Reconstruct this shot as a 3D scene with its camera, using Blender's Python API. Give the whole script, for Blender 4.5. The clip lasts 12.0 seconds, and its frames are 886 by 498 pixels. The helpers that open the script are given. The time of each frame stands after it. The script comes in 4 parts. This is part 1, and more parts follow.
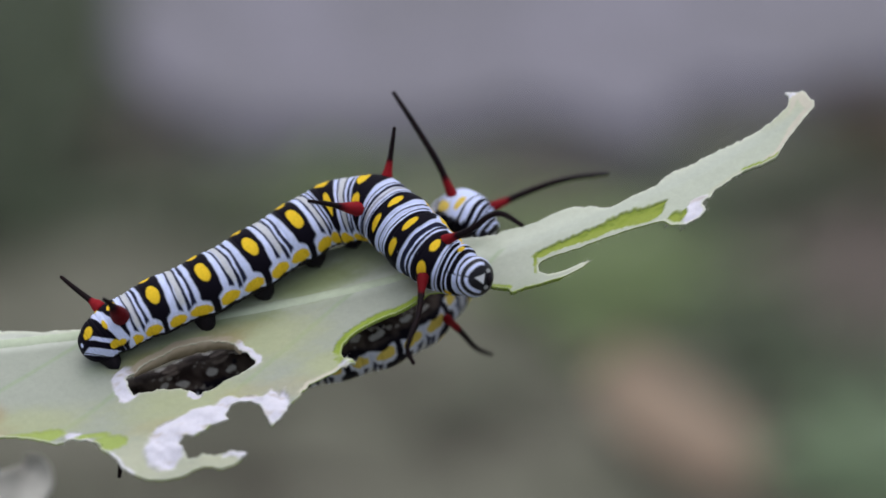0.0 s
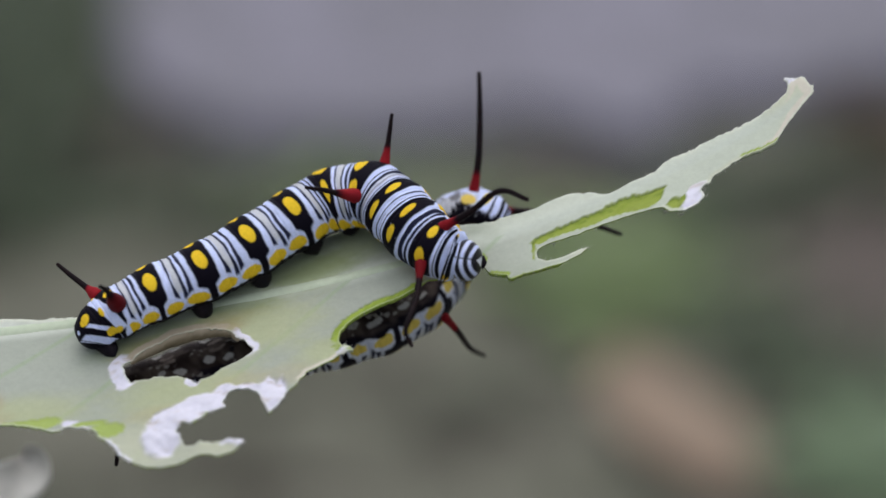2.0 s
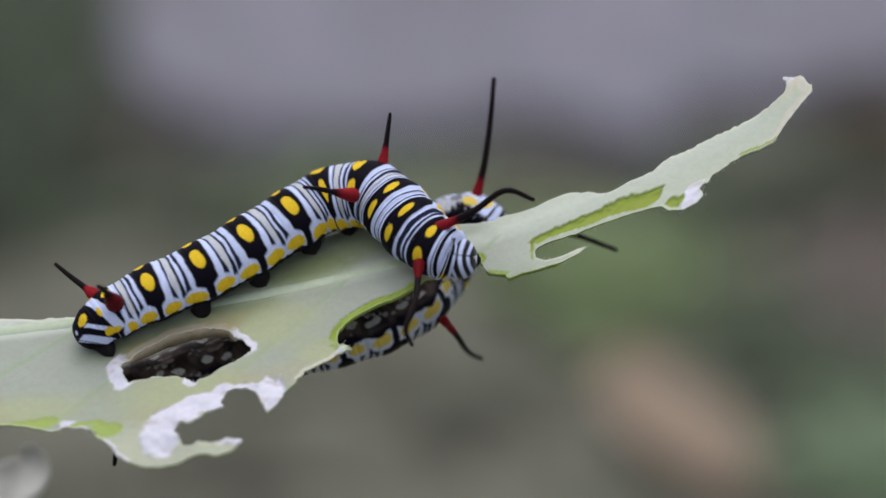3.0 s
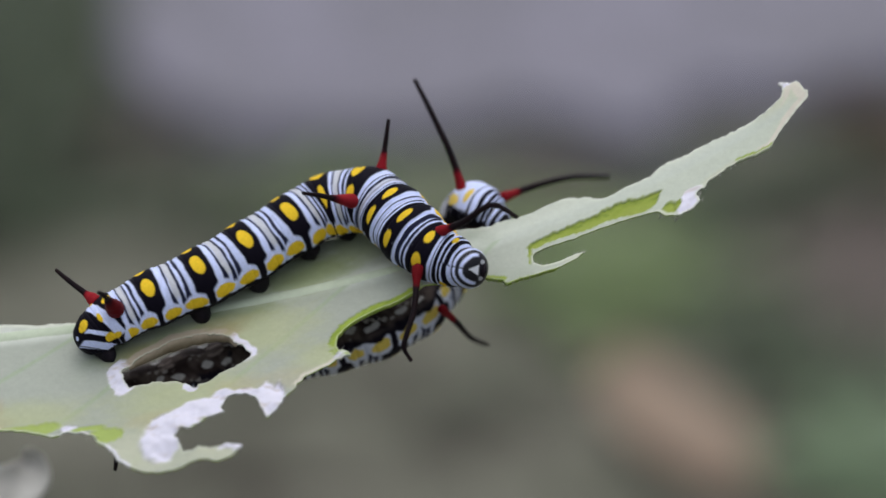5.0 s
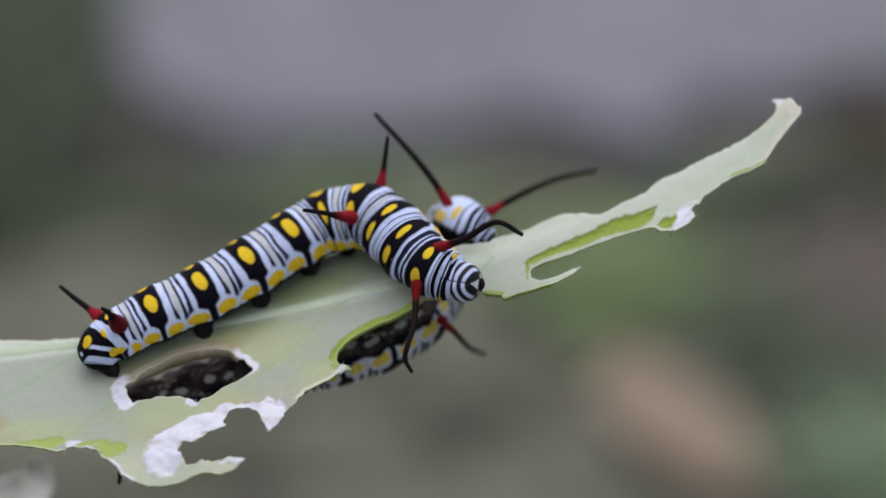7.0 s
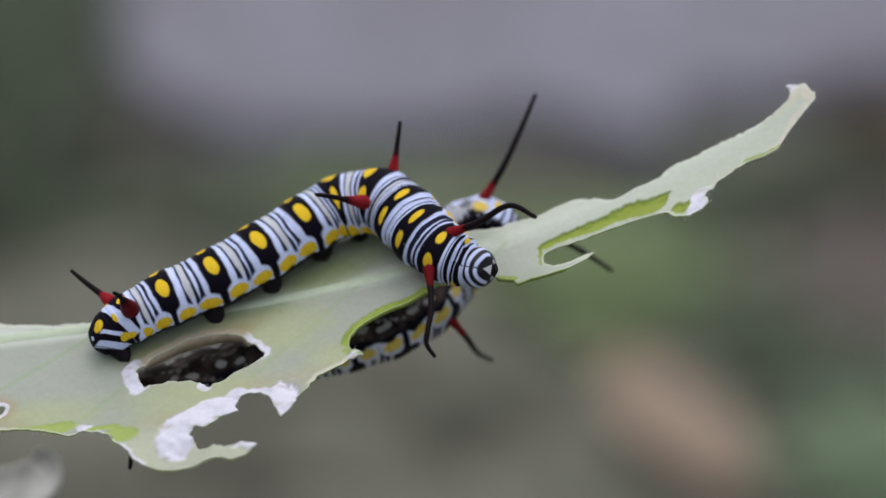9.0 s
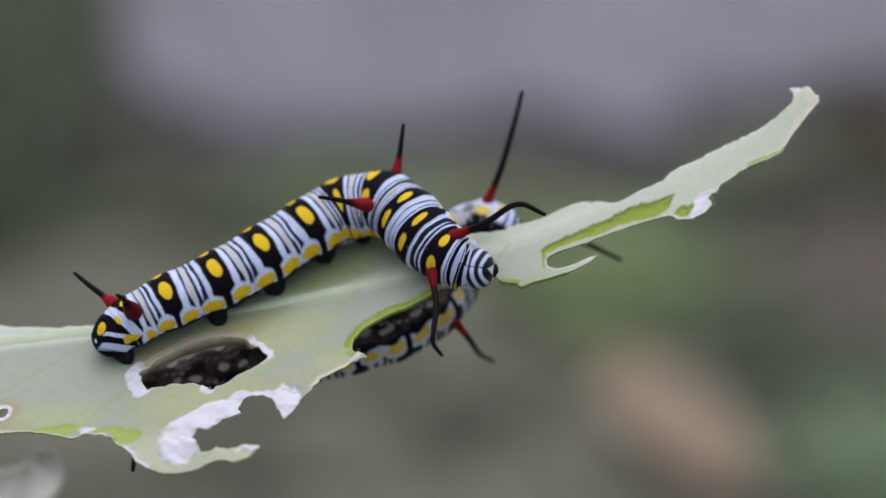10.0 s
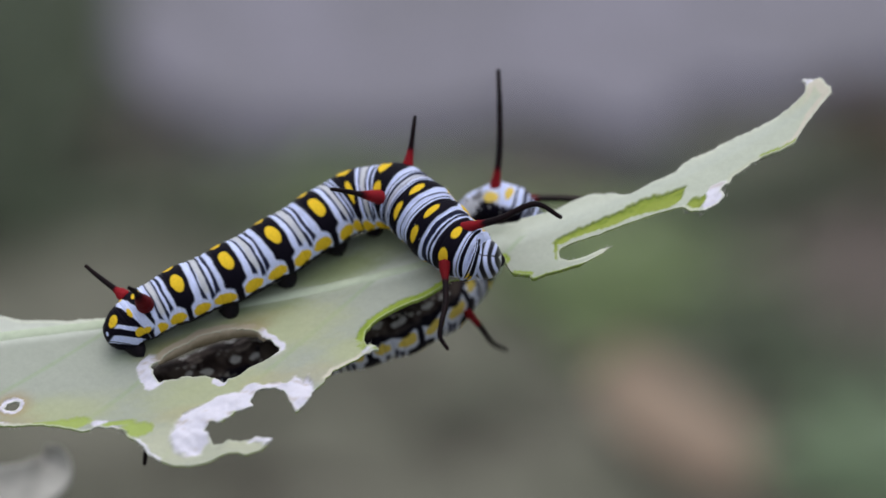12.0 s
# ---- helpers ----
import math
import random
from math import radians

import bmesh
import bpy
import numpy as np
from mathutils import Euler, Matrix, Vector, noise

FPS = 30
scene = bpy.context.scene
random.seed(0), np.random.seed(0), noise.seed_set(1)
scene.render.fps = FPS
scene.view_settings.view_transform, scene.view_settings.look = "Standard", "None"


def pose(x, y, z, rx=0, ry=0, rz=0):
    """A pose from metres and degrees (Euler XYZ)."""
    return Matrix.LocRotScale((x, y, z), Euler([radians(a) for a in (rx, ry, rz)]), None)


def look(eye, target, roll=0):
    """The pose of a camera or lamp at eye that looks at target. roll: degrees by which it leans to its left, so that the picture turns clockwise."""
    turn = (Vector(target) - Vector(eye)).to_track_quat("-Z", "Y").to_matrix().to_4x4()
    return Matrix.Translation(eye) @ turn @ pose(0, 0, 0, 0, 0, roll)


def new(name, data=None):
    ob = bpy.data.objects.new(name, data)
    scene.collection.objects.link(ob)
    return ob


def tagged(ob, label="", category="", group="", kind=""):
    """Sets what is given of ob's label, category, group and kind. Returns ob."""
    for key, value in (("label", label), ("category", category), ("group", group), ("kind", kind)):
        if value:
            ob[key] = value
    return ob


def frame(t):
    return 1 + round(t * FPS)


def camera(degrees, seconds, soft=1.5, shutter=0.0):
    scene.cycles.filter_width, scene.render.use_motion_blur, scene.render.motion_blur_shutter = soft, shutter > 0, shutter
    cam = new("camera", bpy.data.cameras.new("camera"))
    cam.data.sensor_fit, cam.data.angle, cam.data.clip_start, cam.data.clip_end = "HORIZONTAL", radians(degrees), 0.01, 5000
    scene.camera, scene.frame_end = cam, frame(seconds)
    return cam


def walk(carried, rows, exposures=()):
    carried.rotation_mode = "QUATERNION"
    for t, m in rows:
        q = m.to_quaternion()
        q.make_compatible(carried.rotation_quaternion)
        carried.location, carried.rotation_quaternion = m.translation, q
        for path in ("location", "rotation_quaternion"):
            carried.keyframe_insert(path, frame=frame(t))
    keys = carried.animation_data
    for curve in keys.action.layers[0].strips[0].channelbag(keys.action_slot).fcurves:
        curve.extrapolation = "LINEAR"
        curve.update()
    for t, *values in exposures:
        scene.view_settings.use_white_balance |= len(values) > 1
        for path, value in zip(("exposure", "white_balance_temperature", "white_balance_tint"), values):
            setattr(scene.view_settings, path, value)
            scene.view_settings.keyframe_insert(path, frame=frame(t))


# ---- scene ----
# All plant and insect lengths below are in millimetres in the space PLANT (x along the leaf,
# y away, z across the line of sight upwards); MM turns them into metres.
MM = 0.001
FAR = 0.222                                   # lens to the middle of the leaf
PLANT = pose(0, 0, 0.40, -22, 0, 0)           # the leaf hangs 0.4 m above the ground

# ---- camera: on a tripod, looking down a little, a close-up lens at a wide stop ----
cam = camera(20.0, 12.0, soft=1.6)
EYE = PLANT @ pose(0, -FAR, 0, 90, 0, 0)
walk(cam, [(0.0, EYE), (12.0, EYE)])
cam.data.dof.use_dof = True
cam.data.dof.focus_distance = 0.2185
cam.data.dof.aperture_fstop = 11.2
cam.data.dof.aperture_blades = 0

# ---- world and sun: open shade under a bright cloudy sky ----
world = bpy.data.worlds.new("sky")
scene.world = world
world.use_nodes = True
wn = world.node_tree.nodes
wl = world.node_tree.links
sky = wn.new("ShaderNodeTexSky")
sky.sky_type = "NISHITA"
sky.sun_disc = False
sky.sun_elevation = radians(78)
sky.sun_rotation = radians(0)
sky.dust_density = 3.0
sky.air_density = 1.0
cloud = wn.new("ShaderNodeHueSaturation")      # thin cloud greys the blue
cloud.inputs["Saturation"].default_value = 0.42
wl.new(sky.outputs["Color"], cloud.inputs["Color"])
wl.new(cloud.outputs["Color"], wn["Background"].inputs["Color"])
wn["Background"].inputs["Strength"].default_value = 0.145
sun_data = bpy.data.lights.new("sun", "SUN")
sun_data.energy = 1.22
sun_data.angle = radians(80)
sun_data.color = (1.0, 0.98, 0.965)
sun = new("sun", sun_data)
sun.matrix_world = look((0, 0, 0), Vector((0.02, 0.10, -0.95)))
scene.view_settings.exposure = 0.03


# ---- materials ----
def material(name, base, rough=0.6, vary=0.25, scale=40.0, bump=0.2, bump_scale=200.0, second=None, spec=0.4, attr="",
             fine=0.0, sheen=0.0, through_light=0.0):
    """Principled material: base colour (or the colour attribute attr) varied at two scales, with fine relief."""
    m = bpy.data.materials.new(name)
    m.use_nodes = True
    nt = m.node_tree
    b = nt.nodes["Principled BSDF"]
    co = nt.nodes.new("ShaderNodeTexCoord")

    def noise_at(s, detail=6.0, r=0.6):
        n = nt.nodes.new("ShaderNodeTexNoise")
        n.inputs["Scale"].default_value = s
        n.inputs["Detail"].default_value = detail
        n.inputs["Roughness"].default_value = r
        nt.links.new(co.outputs["Object"], n.inputs["Vector"])
        return n.outputs["Fac"]

    if attr:
        a = nt.nodes.new("ShaderNodeAttribute")
        a.attribute_name = attr
        col = a.outputs["Color"]
    else:
        mix0 = nt.nodes.new("ShaderNodeMix")
        mix0.data_type = "RGBA"
        mix0.inputs["A"].default_value = (*base, 1)
        mix0.inputs["B"].default_value = (*(second or [c * 0.6 for c in base]), 1)
        ramp = nt.nodes.new("ShaderNodeMapRange")
        ramp.inputs["From Min"].default_value = 0.35
        ramp.inputs["From Max"].default_value = 0.65
        nt.links.new(noise_at(scale), ramp.inputs["Value"])
        nt.links.new(ramp.outputs["Result"], mix0.inputs["Factor"])
        col = mix0.outputs["Result"]
    hsv = nt.nodes.new("ShaderNodeHueSaturation")
    lum = nt.nodes.new("ShaderNodeMapRange")
    lum.inputs["From Min"].default_value = 0.3
    lum.inputs["From Max"].default_value = 0.7
    lum.inputs["To Min"].default_value = 1.0 - vary
    lum.inputs["To Max"].default_value = 1.0 + vary
    nt.links.new(noise_at(scale * 5.3, 8.0, 0.7), lum.inputs["Value"])
    nt.links.new(lum.outputs["Result"], hsv.inputs["Value"])
    nt.links.new(col, hsv.inputs["Color"])
    nt.links.new(hsv.outputs["Color"], b.inputs["Base Color"])
    b.inputs["Roughness"].default_value = rough
    b.inputs["Specular IOR Level"].default_value = spec
    if sheen:
        b.inputs["Sheen Weight"].default_value = sheen
    if bump:
        bp = nt.nodes.new("ShaderNodeBump")
        bp.inputs["Strength"].default_value = bump
        bp.inputs["Distance"].default_value = 0.3 / bump_scale
        nt.links.new(noise_at(bump_scale, 4.0), bp.inputs["Height"])
        nt.links.new(bp.outputs["Normal"], b.inputs["Normal"])
    if through_light:
        tr = nt.nodes.new("ShaderNodeBsdfTranslucent")
        nt.links.new(hsv.outputs["Color"], tr.inputs["Color"])
        mx = nt.nodes.new("ShaderNodeMixShader")
        mx.inputs["Fac"].default_value = through_light
        nt.links.new(b.outputs["BSDF"], mx.inputs[1])
        nt.links.new(tr.outputs["BSDF"], mx.inputs[2])
        nt.links.new(mx.outputs["Shader"], nt.nodes["Material Output"].inputs["Surface"])
    return m


SKIN = material("caterpillar_skin", (1, 1, 1), 0.5, 0.12, 900.0, 0.5, 4000.0, attr="pattern", spec=0.035)
HEAD_SKIN = material("head_capsule", (1, 1, 1), 0.3, 0.08, 900.0, 0.15, 4000.0, attr="pattern", spec=0.3)
BLACK_SKIN = material("black_skin", (0.008, 0.007, 0.011), 0.45, 0.3, 1500.0, 0.5, 5000.0, second=(0.016, 0.012, 0.016), spec=0.08)
TENTACLE = material("tentacle_black", (0.008, 0.006, 0.008), 0.5, 0.3, 1500.0, 0.6, 4000.0, second=(0.014, 0.007, 0.008), spec=0.06)
BLADE = material("milkweed_blade", (1, 1, 1), 0.62, 0.06, 300.0, 0.25, 2500.0, attr="pattern", spec=0.25, sheen=0.15, through_light=0.10)
RIM = material("chewed_green_edge", (0.22, 0.34, 0.04), 0.55, 0.2, 700.0, 0.5, 3000.0, second=(0.33, 0.43, 0.09), spec=0.3)
MIDRIB = material("midrib_pale", (0.50, 0.57, 0.44), 0.6, 0.08, 300.0, 0.25, 2000.0, second=(0.46, 0.53, 0.40), spec=0.25)
STEM = material("stem_green", (0.30, 0.38, 0.18), 0.6, 0.15, 120.0, 0.25, 900.0)
PALE_LEAF = material("pale_leaf", (0.58, 0.57, 0.54), 0.7, 0.08, 150.0, 0.2, 900.0, second=(0.34, 0.33, 0.31), spec=0.2)
SOIL = material("soil", (0.168, 0.165, 0.134), 0.95, 0.4, 16.0, 0.6, 60.0, second=(0.088, 0.092, 0.070), spec=0.1)
PAVING = material("grey_paving", (0.240, 0.230, 0.286), 0.9, 0.25, 9.0, 0.5, 80.0, second=(0.160, 0.157, 0.176), spec=0.2)
WEED = material("weed_leaf", (0.155, 0.212, 0.090), 0.6, 0.35, 12.0, 0.2, 300.0, second=(0.174, 0.230, 0.104), spec=0.3)
FRESH_WEED = material("fresh_weed_leaf", (0.125, 0.180, 0.100), 0.6, 0.3, 12.0, 0.2, 300.0, second=(0.140, 0.196, 0.116), spec=0.3)
DARK_WEED = material("dark_weed_leaf", (0.060, 0.080, 0.048), 0.65, 0.35, 12.0, 0.2, 300.0, second=(0.078, 0.096, 0.062), spec=0.25)
DRY = material("dry_leaf", (0.33, 0.25, 0.185), 0.8, 0.2, 25.0, 0.4, 300.0, second=(0.26, 0.20, 0.155), spec=0.2)
DEAD = material("dead_grass", (0.072, 0.062, 0.052), 0.8, 0.35, 12.0, 0.2, 300.0, second=(0.055, 0.047, 0.040), spec=0.2)
MAUVE_LITTER = material("mauve_litter", (0.158, 0.130, 0.120), 0.8, 0.3, 12.0, 0.2, 300.0, second=(0.138, 0.114, 0.104), spec=0.2)
ROTTEN = material("rotten_leaf", (0.046, 0.030, 0.020), 0.9, 0.3, 20.0, 0.6, 150.0, second=(0.066, 0.044, 0.030), spec=0.15)


# ---- mesh helpers ----
def mesh_object(name, verts, faces, mats, parent=None, label="", colours=None, face_mats=None, smooth=True, scale=MM):
    me = bpy.data.meshes.new(name)
    v = np.asarray(verts, dtype=float) * scale
    me.from_pydata(v.tolist(), [], [list(map(int, f)) for f in faces])
    for m in mats:
        me.materials.append(m)
    if colours is not None:
        c = np.ones((len(v), 4), dtype=np.float32)
        c[:, :3] = colours
        layer = me.color_attributes.new("pattern", "FLOAT_COLOR", "POINT")
        layer.data.foreach_set("color", c.ravel())
    if face_mats is not None:
        me.polygons.foreach_set("material_index", np.asarray(face_mats, dtype=np.int32))
    me.polygons.foreach_set("use_smooth", np.full(len(me.polygons), smooth))
    me.update()
    ob = new(name, me)
    if parent is not None:
        ob.parent = parent
    if label:
        ob["label"] = label
    return ob


def unit(v):
    v = np.asarray(v, dtype=float)
    return v / np.maximum(np.linalg.norm(v, axis=-1, keepdims=True), 1e-9)


def spline(points, q):
    """Catmull-Rom through rows of points, at the parameters q (0 .. n-1)."""
    p = np.asarray(points, dtype=float)
    p = np.vstack([2 * p[0] - p[1], p, 2 * p[-1] - p[-2]])
    i = np.clip(np.floor(q).astype(int), 0, len(p) - 4)
    f = (q - i)[:, None]
    a, b, c, d = p[i], p[i + 1], p[i + 2], p[i + 3]
    return 0.5 * (2 * b + (c - a) * f + (2 * a - 5 * b + 4 * c - d) * f ** 2 + (3 * b - a - 3 * c + d) * f ** 3)


def wave_noise(seed, *axes):
    """A cheap smooth noise in -1..1 out of a few sines."""
    g = random.Random(seed)
    total = np.zeros(np.broadcast(*axes).shape)
    for k in range(6):
        phase = g.uniform(0, 6.28)
        arg = phase
        for ax in axes:
            arg = arg + ax * g.uniform(-1.0, 1.0) * (1.0 + 0.7 * k)
        total = total + np.sin(arg) / (1.0 + 0.5 * k)
    return total / 3.0


def step(a, b, x):
    t = np.clip((x - a) / (b - a), 0, 1)
    return t * t * (3 - 2 * t)


def grid_faces(rows, cols):
    """Quads of a tube of rows rings with cols points each."""
    r, c = np.meshgrid(np.arange(rows - 1), np.arange(cols), indexing="ij")
    n = (c + 1) % cols
    return np.stack([r * cols + c, r * cols + n, (r + 1) * cols + n, (r + 1) * cols + c], -1).reshape(-1, 4)


def tube(points, radii, sides=16, steps=40):
    """Verts and faces of a tapered round tube along a spline, closed by small domes."""
    q = np.linspace(0, len(points) - 1, steps)
    c = spline(points, q)
    r = np.interp(q, np.linspace(0, len(points) - 1, len(radii)), radii)
    t = unit(np.gradient(c, axis=0))
    side = np.array([0.31, 0.77, 0.55])
    u = unit(side - (t @ side)[:, None] * t)
    w = np.cross(t, u)
    # round both ends
    c = np.vstack([c[:1] - t[:1] * r[0] * 0.5, c[:1], c[1:-1], c[-1:], c[-1:] + t[-1:] * r[-1] * 0.6])
    r = np.concatenate([[r[0] * 0.3], r[:1], r[1:-1], r[-1:], [r[-1] * 0.35]])
    u = np.vstack([u[:1], u, u[-1:]])
    w = np.vstack([w[:1], w, w[-1:]])
    a = np.linspace(0, 2 * math.pi, sides, endpoint=False)
    v = c[:, None] + r[:, None, None] * (np.cos(a)[None, :, None] * u[:, None] + np.sin(a)[None, :, None] * w[:, None])
    faces = grid_faces(len(c), sides).tolist()
    n = len(c) * sides
    faces.append(list(range(sides))[::-1])
    faces.append(list(range(n - sides, n)))
    return v.reshape(-1, 3), faces


# ---- setting: ground and paving far below, out of focus ----
def ground_sheet():
    n = 60
    xs = np.sign(np.linspace(-1, 1, n)) * np.abs(np.linspace(-1, 1, n)) ** 3 * 40
    ys = np.sign(np.linspace(-1, 1, n)) * np.abs(np.linspace(-1, 1, n)) ** 3 * 40 + 1.0
    gx, gy = np.meshgrid(xs, ys)
    gz = 0.008 * wave_noise(3, gx * 6, gy * 6)
    v = np.stack([gx, gy, gz], -1).reshape(-1, 3)
    f = [[r * n + c, r * n + c + 1, (r + 1) * n + c + 1, (r + 1) * n + c] for r in range(n - 1) for c in range(n - 1)]
    ob = mesh_object("ground", v, f, [SOIL], scale=1.0)
    return tagged(ob, "bare brown-green soil with moss, far below the leaf", "ground", kind="structure")


PAVING_EDGE = [
    (-235, 1528), (-212, 1364), (-193, 1248), (-162, 1175), (-123, 1132), (-84, 1122), (-39, 1122), (5, 1132),
    (48, 1165), (86, 1141), (103, 1109), (123, 1127), (151, 1190), (204, 1190), (239, 1221), (280, 1243),
]


def paving_area():
    """A worn grey-lilac paved area with a broken near edge, 25 mm thick; the edge in millimetres."""
    near = np.array([(-250.0, 3200.0)] + PAVING_EDGE + [(900.0, 1250.0), (900.0, 3200.0)]) * MM
    near = np.vstack([np.linspace(p, q, 6, endpoint=False) for p, q in zip(near, np.roll(near, -1, axis=0))])
    near = near + 0.006 * np.stack([wave_noise(8, near[:, 0] * 60, near[:, 1] * 50), wave_noise(9, near[:, 0] * 60, near[:, 1] * 50)], -1)
    n = len(near)
    mid = near.mean(axis=0)
    top = np.column_stack([near, np.full(n, 0.018)])
    low = np.column_stack([near, np.full(n, -0.01)])
    inner = np.column_stack([mid + (near - mid) * 0.992, np.full(n, 0.023)])
    v = np.vstack([low, top, inner])
    f = grid_faces(3, n).tolist() + [list(range(2 * n, 3 * n))]
    ob = mesh_object("pavement", v, f, [PAVING], scale=1.0, smooth=False)
    return tagged(ob, "worn grey-lilac paving beyond the weeds", "paving", kind="structure")


def weed_patch(seed, x, y, rx, ry, count, height, mat, label, clumps=0, big=1.0):
    """A patch of low weeds: many small pointed leaves on short stalks, evenly strewn or in clumps."""
    g = random.Random(seed)
    hearts = []
    for _ in range(clumps):
        a, d = g.uniform(0, 6.28), math.sqrt(g.random())
        hearts.append((x + rx * d * math.cos(a), y + ry * d * math.sin(a)))
    v, f = [], []
    for _ in range(count):
        a, d = g.uniform(0, 6.28), math.sqrt(g.random())
        bx, by = x + rx * d * math.cos(a), y + ry * d * math.sin(a)
        if hearts:
            hx, hy = g.choice(hearts)
            bx, by = hx + 0.032 * d * math.cos(a), hy + 0.032 * d * math.sin(a)
        turn, lean, size = g.uniform(0, 6.28), g.uniform(0.15, 0.9), big * g.uniform(0.018, 0.042)
        h = g.uniform(0.2, 1.0) * height * (1.1 - 0.6 * d)
        cx, cy = math.cos(turn), math.sin(turn)
        sx, sy = -cy, cx
        base = len(v)
        rows = ((0.0, 0.05, 0.0), (0.35, 0.30, 0.30), (0.75, 0.22, 0.55), (1.0, 0.0, 0.60))
        for along, wide, up in rows:
            px, py = bx + cx * size * along * 2, by + cy * size * along * 2
            pz = h + size * 2 * up * lean - size * 0.6 * along ** 2
            for s in (-1, 1):
                v.append((px + sx * s * size * wide, py + sy * s * size * wide, max(pz, 0.004)))
        for k in range(3):
            i = base + 2 * k
            f.append((i, i + 1, i + 3, i + 2))
        i = len(v)
        v += [(bx - 0.001, by, -0.002), (bx + 0.001, by, -0.002), (bx + 0.001, by, h), (bx - 0.001, by, h)]
        f.append((i, i + 1, i + 2, i + 3))
    ob = mesh_object("weeds", v, f, [mat], scale=1.0)
    return tagged(ob, label, "weeds", kind="stuff")


def curled_leaf(name, x, y, length, width, turn, mat, label, lift=0.0):
    """A fallen leaf, cupped and thick, lying on the ground."""
    n, m = 22, 11
    u, w = np.meshgrid(np.linspace(-1, 1, n), np.linspace(-1, 1, m), indexing="ij")
    half = width * 0.5 * (1 - u ** 2) ** 0.7 + 0.001
    px = u * length * 0.5
    py = w * half
    pz = 0.006 + 0.18 * width * w ** 2 * (1 - u ** 2) + 0.012 * u ** 2 + 0.003 * wave_noise(5, u * 5, w * 4)
    c, s = math.cos(turn), math.sin(turn)
    top = np.stack([x + c * px - s * py, y + s * px + c * py, pz + lift], -1).reshape(-1, 3)
    low = top - [0, 0, 0.0012]
    f = []
    for r in range(n - 1):
        for k in range(m - 1):
            i = r * m + k
            f.append((i, i + m, i + m + 1, i + 1))
            f.append((i + 1 + n * m, i + m + 1 + n * m, i + m + n * m, i + n * m))
    ring = [k for k in range(m)] + [r * m + m - 1 for r in range(1, n)] + [(n - 1) * m + k for k in range(m - 2, -1, -1)] + [r * m for r in range(n - 2, 0, -1)]
    for a, b in zip(ring, ring[1:] + ring[:1]):
        f.append((a, b, b + n * m, a + n * m))
    root = new(name)
    mesh_object("blade", np.vstack([top, low]), f, [mat], root, scale=1.0)
    mid = top.reshape(n, m, 3)[:, m // 2]
    v, g = tube(mid + [0, 0, 0.001], [0.0008, 0.0014], 8, 24)
    mesh_object("midrib", v, g, [mat], root, scale=1.0)
    end, way = mid[-1], mid[-1] - mid[-2]
    v, g = tube(np.array([end, end + unit(way) * 0.012, end + unit(way) * 0.024 + [0, 0, -0.012]]), [0.0014, 0.0012], 8, 12)
    mesh_object("stalk", v, g, [mat], root, scale=1.0)
    return tagged(root, label, "leaf")


ground_sheet()
paving_area()
weed_patch(1, -0.286, 1.206, 0.077, 0.288, 862, 0.05, DARK_WEED, "dark green low weeds beside the paving", clumps=0, big=0.55)
weed_patch(2, -0.172, 1.118, 0.032, 0.046, 28, 0.012, DEAD, "brown rotting leaf litter at the paving edge", clumps=0, big=0.55)
weed_patch(3, -0.056, 1.069, 0.046, 0.039, 33, 0.015, WEED, "green low weeds along the paving edge", clumps=0, big=0.5)
weed_patch(4, -0.136, 1.035, 0.060, 0.041, 31, 0.015, DARK_WEED, "dark weeds on bare soil", clumps=0, big=0.5)
weed_patch(5, 0.247, 1.136, 0.023, 0.053, 34, 0.014, ROTTEN, "dark brown rotten leaf litter on the soil", clumps=0, big=0.55)
weed_patch(6, 0.199, 0.931, 0.042, 0.068, 43, 0.01, MAUVE_LITTER, "mauve-brown leaf litter on the soil", clumps=0, big=0.55)
weed_patch(7, 0.082, 0.935, 0.053, 0.068, 140, 0.02, WEED, "fresh green weeds beneath the leaf", clumps=0, big=0.55)
weed_patch(8, 0.149, 0.864, 0.020, 0.055, 28, 0.015, DARK_WEED, "dark weeds on the soil", clumps=0, big=0.55)
weed_patch(9, 0.183, 0.727, 0.031, 0.043, 51, 0.02, FRESH_WEED, "fresh green weeds on the soil", clumps=0, big=0.55)
weed_patch(10, 0.033, 0.815, 0.020, 0.030, 4, 0.01, DARK_WEED, "sparse dark seedlings on the soil", clumps=0, big=0.55)
weed_patch(11, -0.124, 0.732, 0.061, 0.026, 19, 0.01, DEAD, "sparse dead grass on the soil", clumps=0, big=0.4)
weed_patch(12, 0.171, 1.047, 0.079, 0.063, 124, 0.012, DARK_WEED, "scattered dark clumps of weeds", clumps=22, big=0.5)
weed_patch(13, 0.029, 1.031, 0.036, 0.049, 13, 0.015, WEED, "scattered green tufts of weeds", clumps=9, big=0.5)
weed_patch(18, 0.069, 1.064, 0.034, 0.039, 22, 0.012, DEAD, "brown litter between the weeds", clumps=0, big=0.45)
weed_patch(14, -0.021, 0.780, 0.081, 0.067, 21, 0.01, DEAD, "scattered tufts of dead grass", clumps=8, big=0.5)
weed_patch(15, 0.176, 0.827, 0.031, 0.045, 39, 0.012, DARK_WEED, "small dark weeds beside the dry leaf", clumps=0, big=0.5)
weed_patch(16, -0.234, 1.047, 0.045, 0.072, 122, 0.012, DARK_WEED, "low dark weeds on bare soil", clumps=0, big=0.5)
weed_patch(17, 0.215, 1.039, 0.033, 0.050, 41, 0.012, DEAD, "dead grass on the soil", clumps=0, big=0.5)
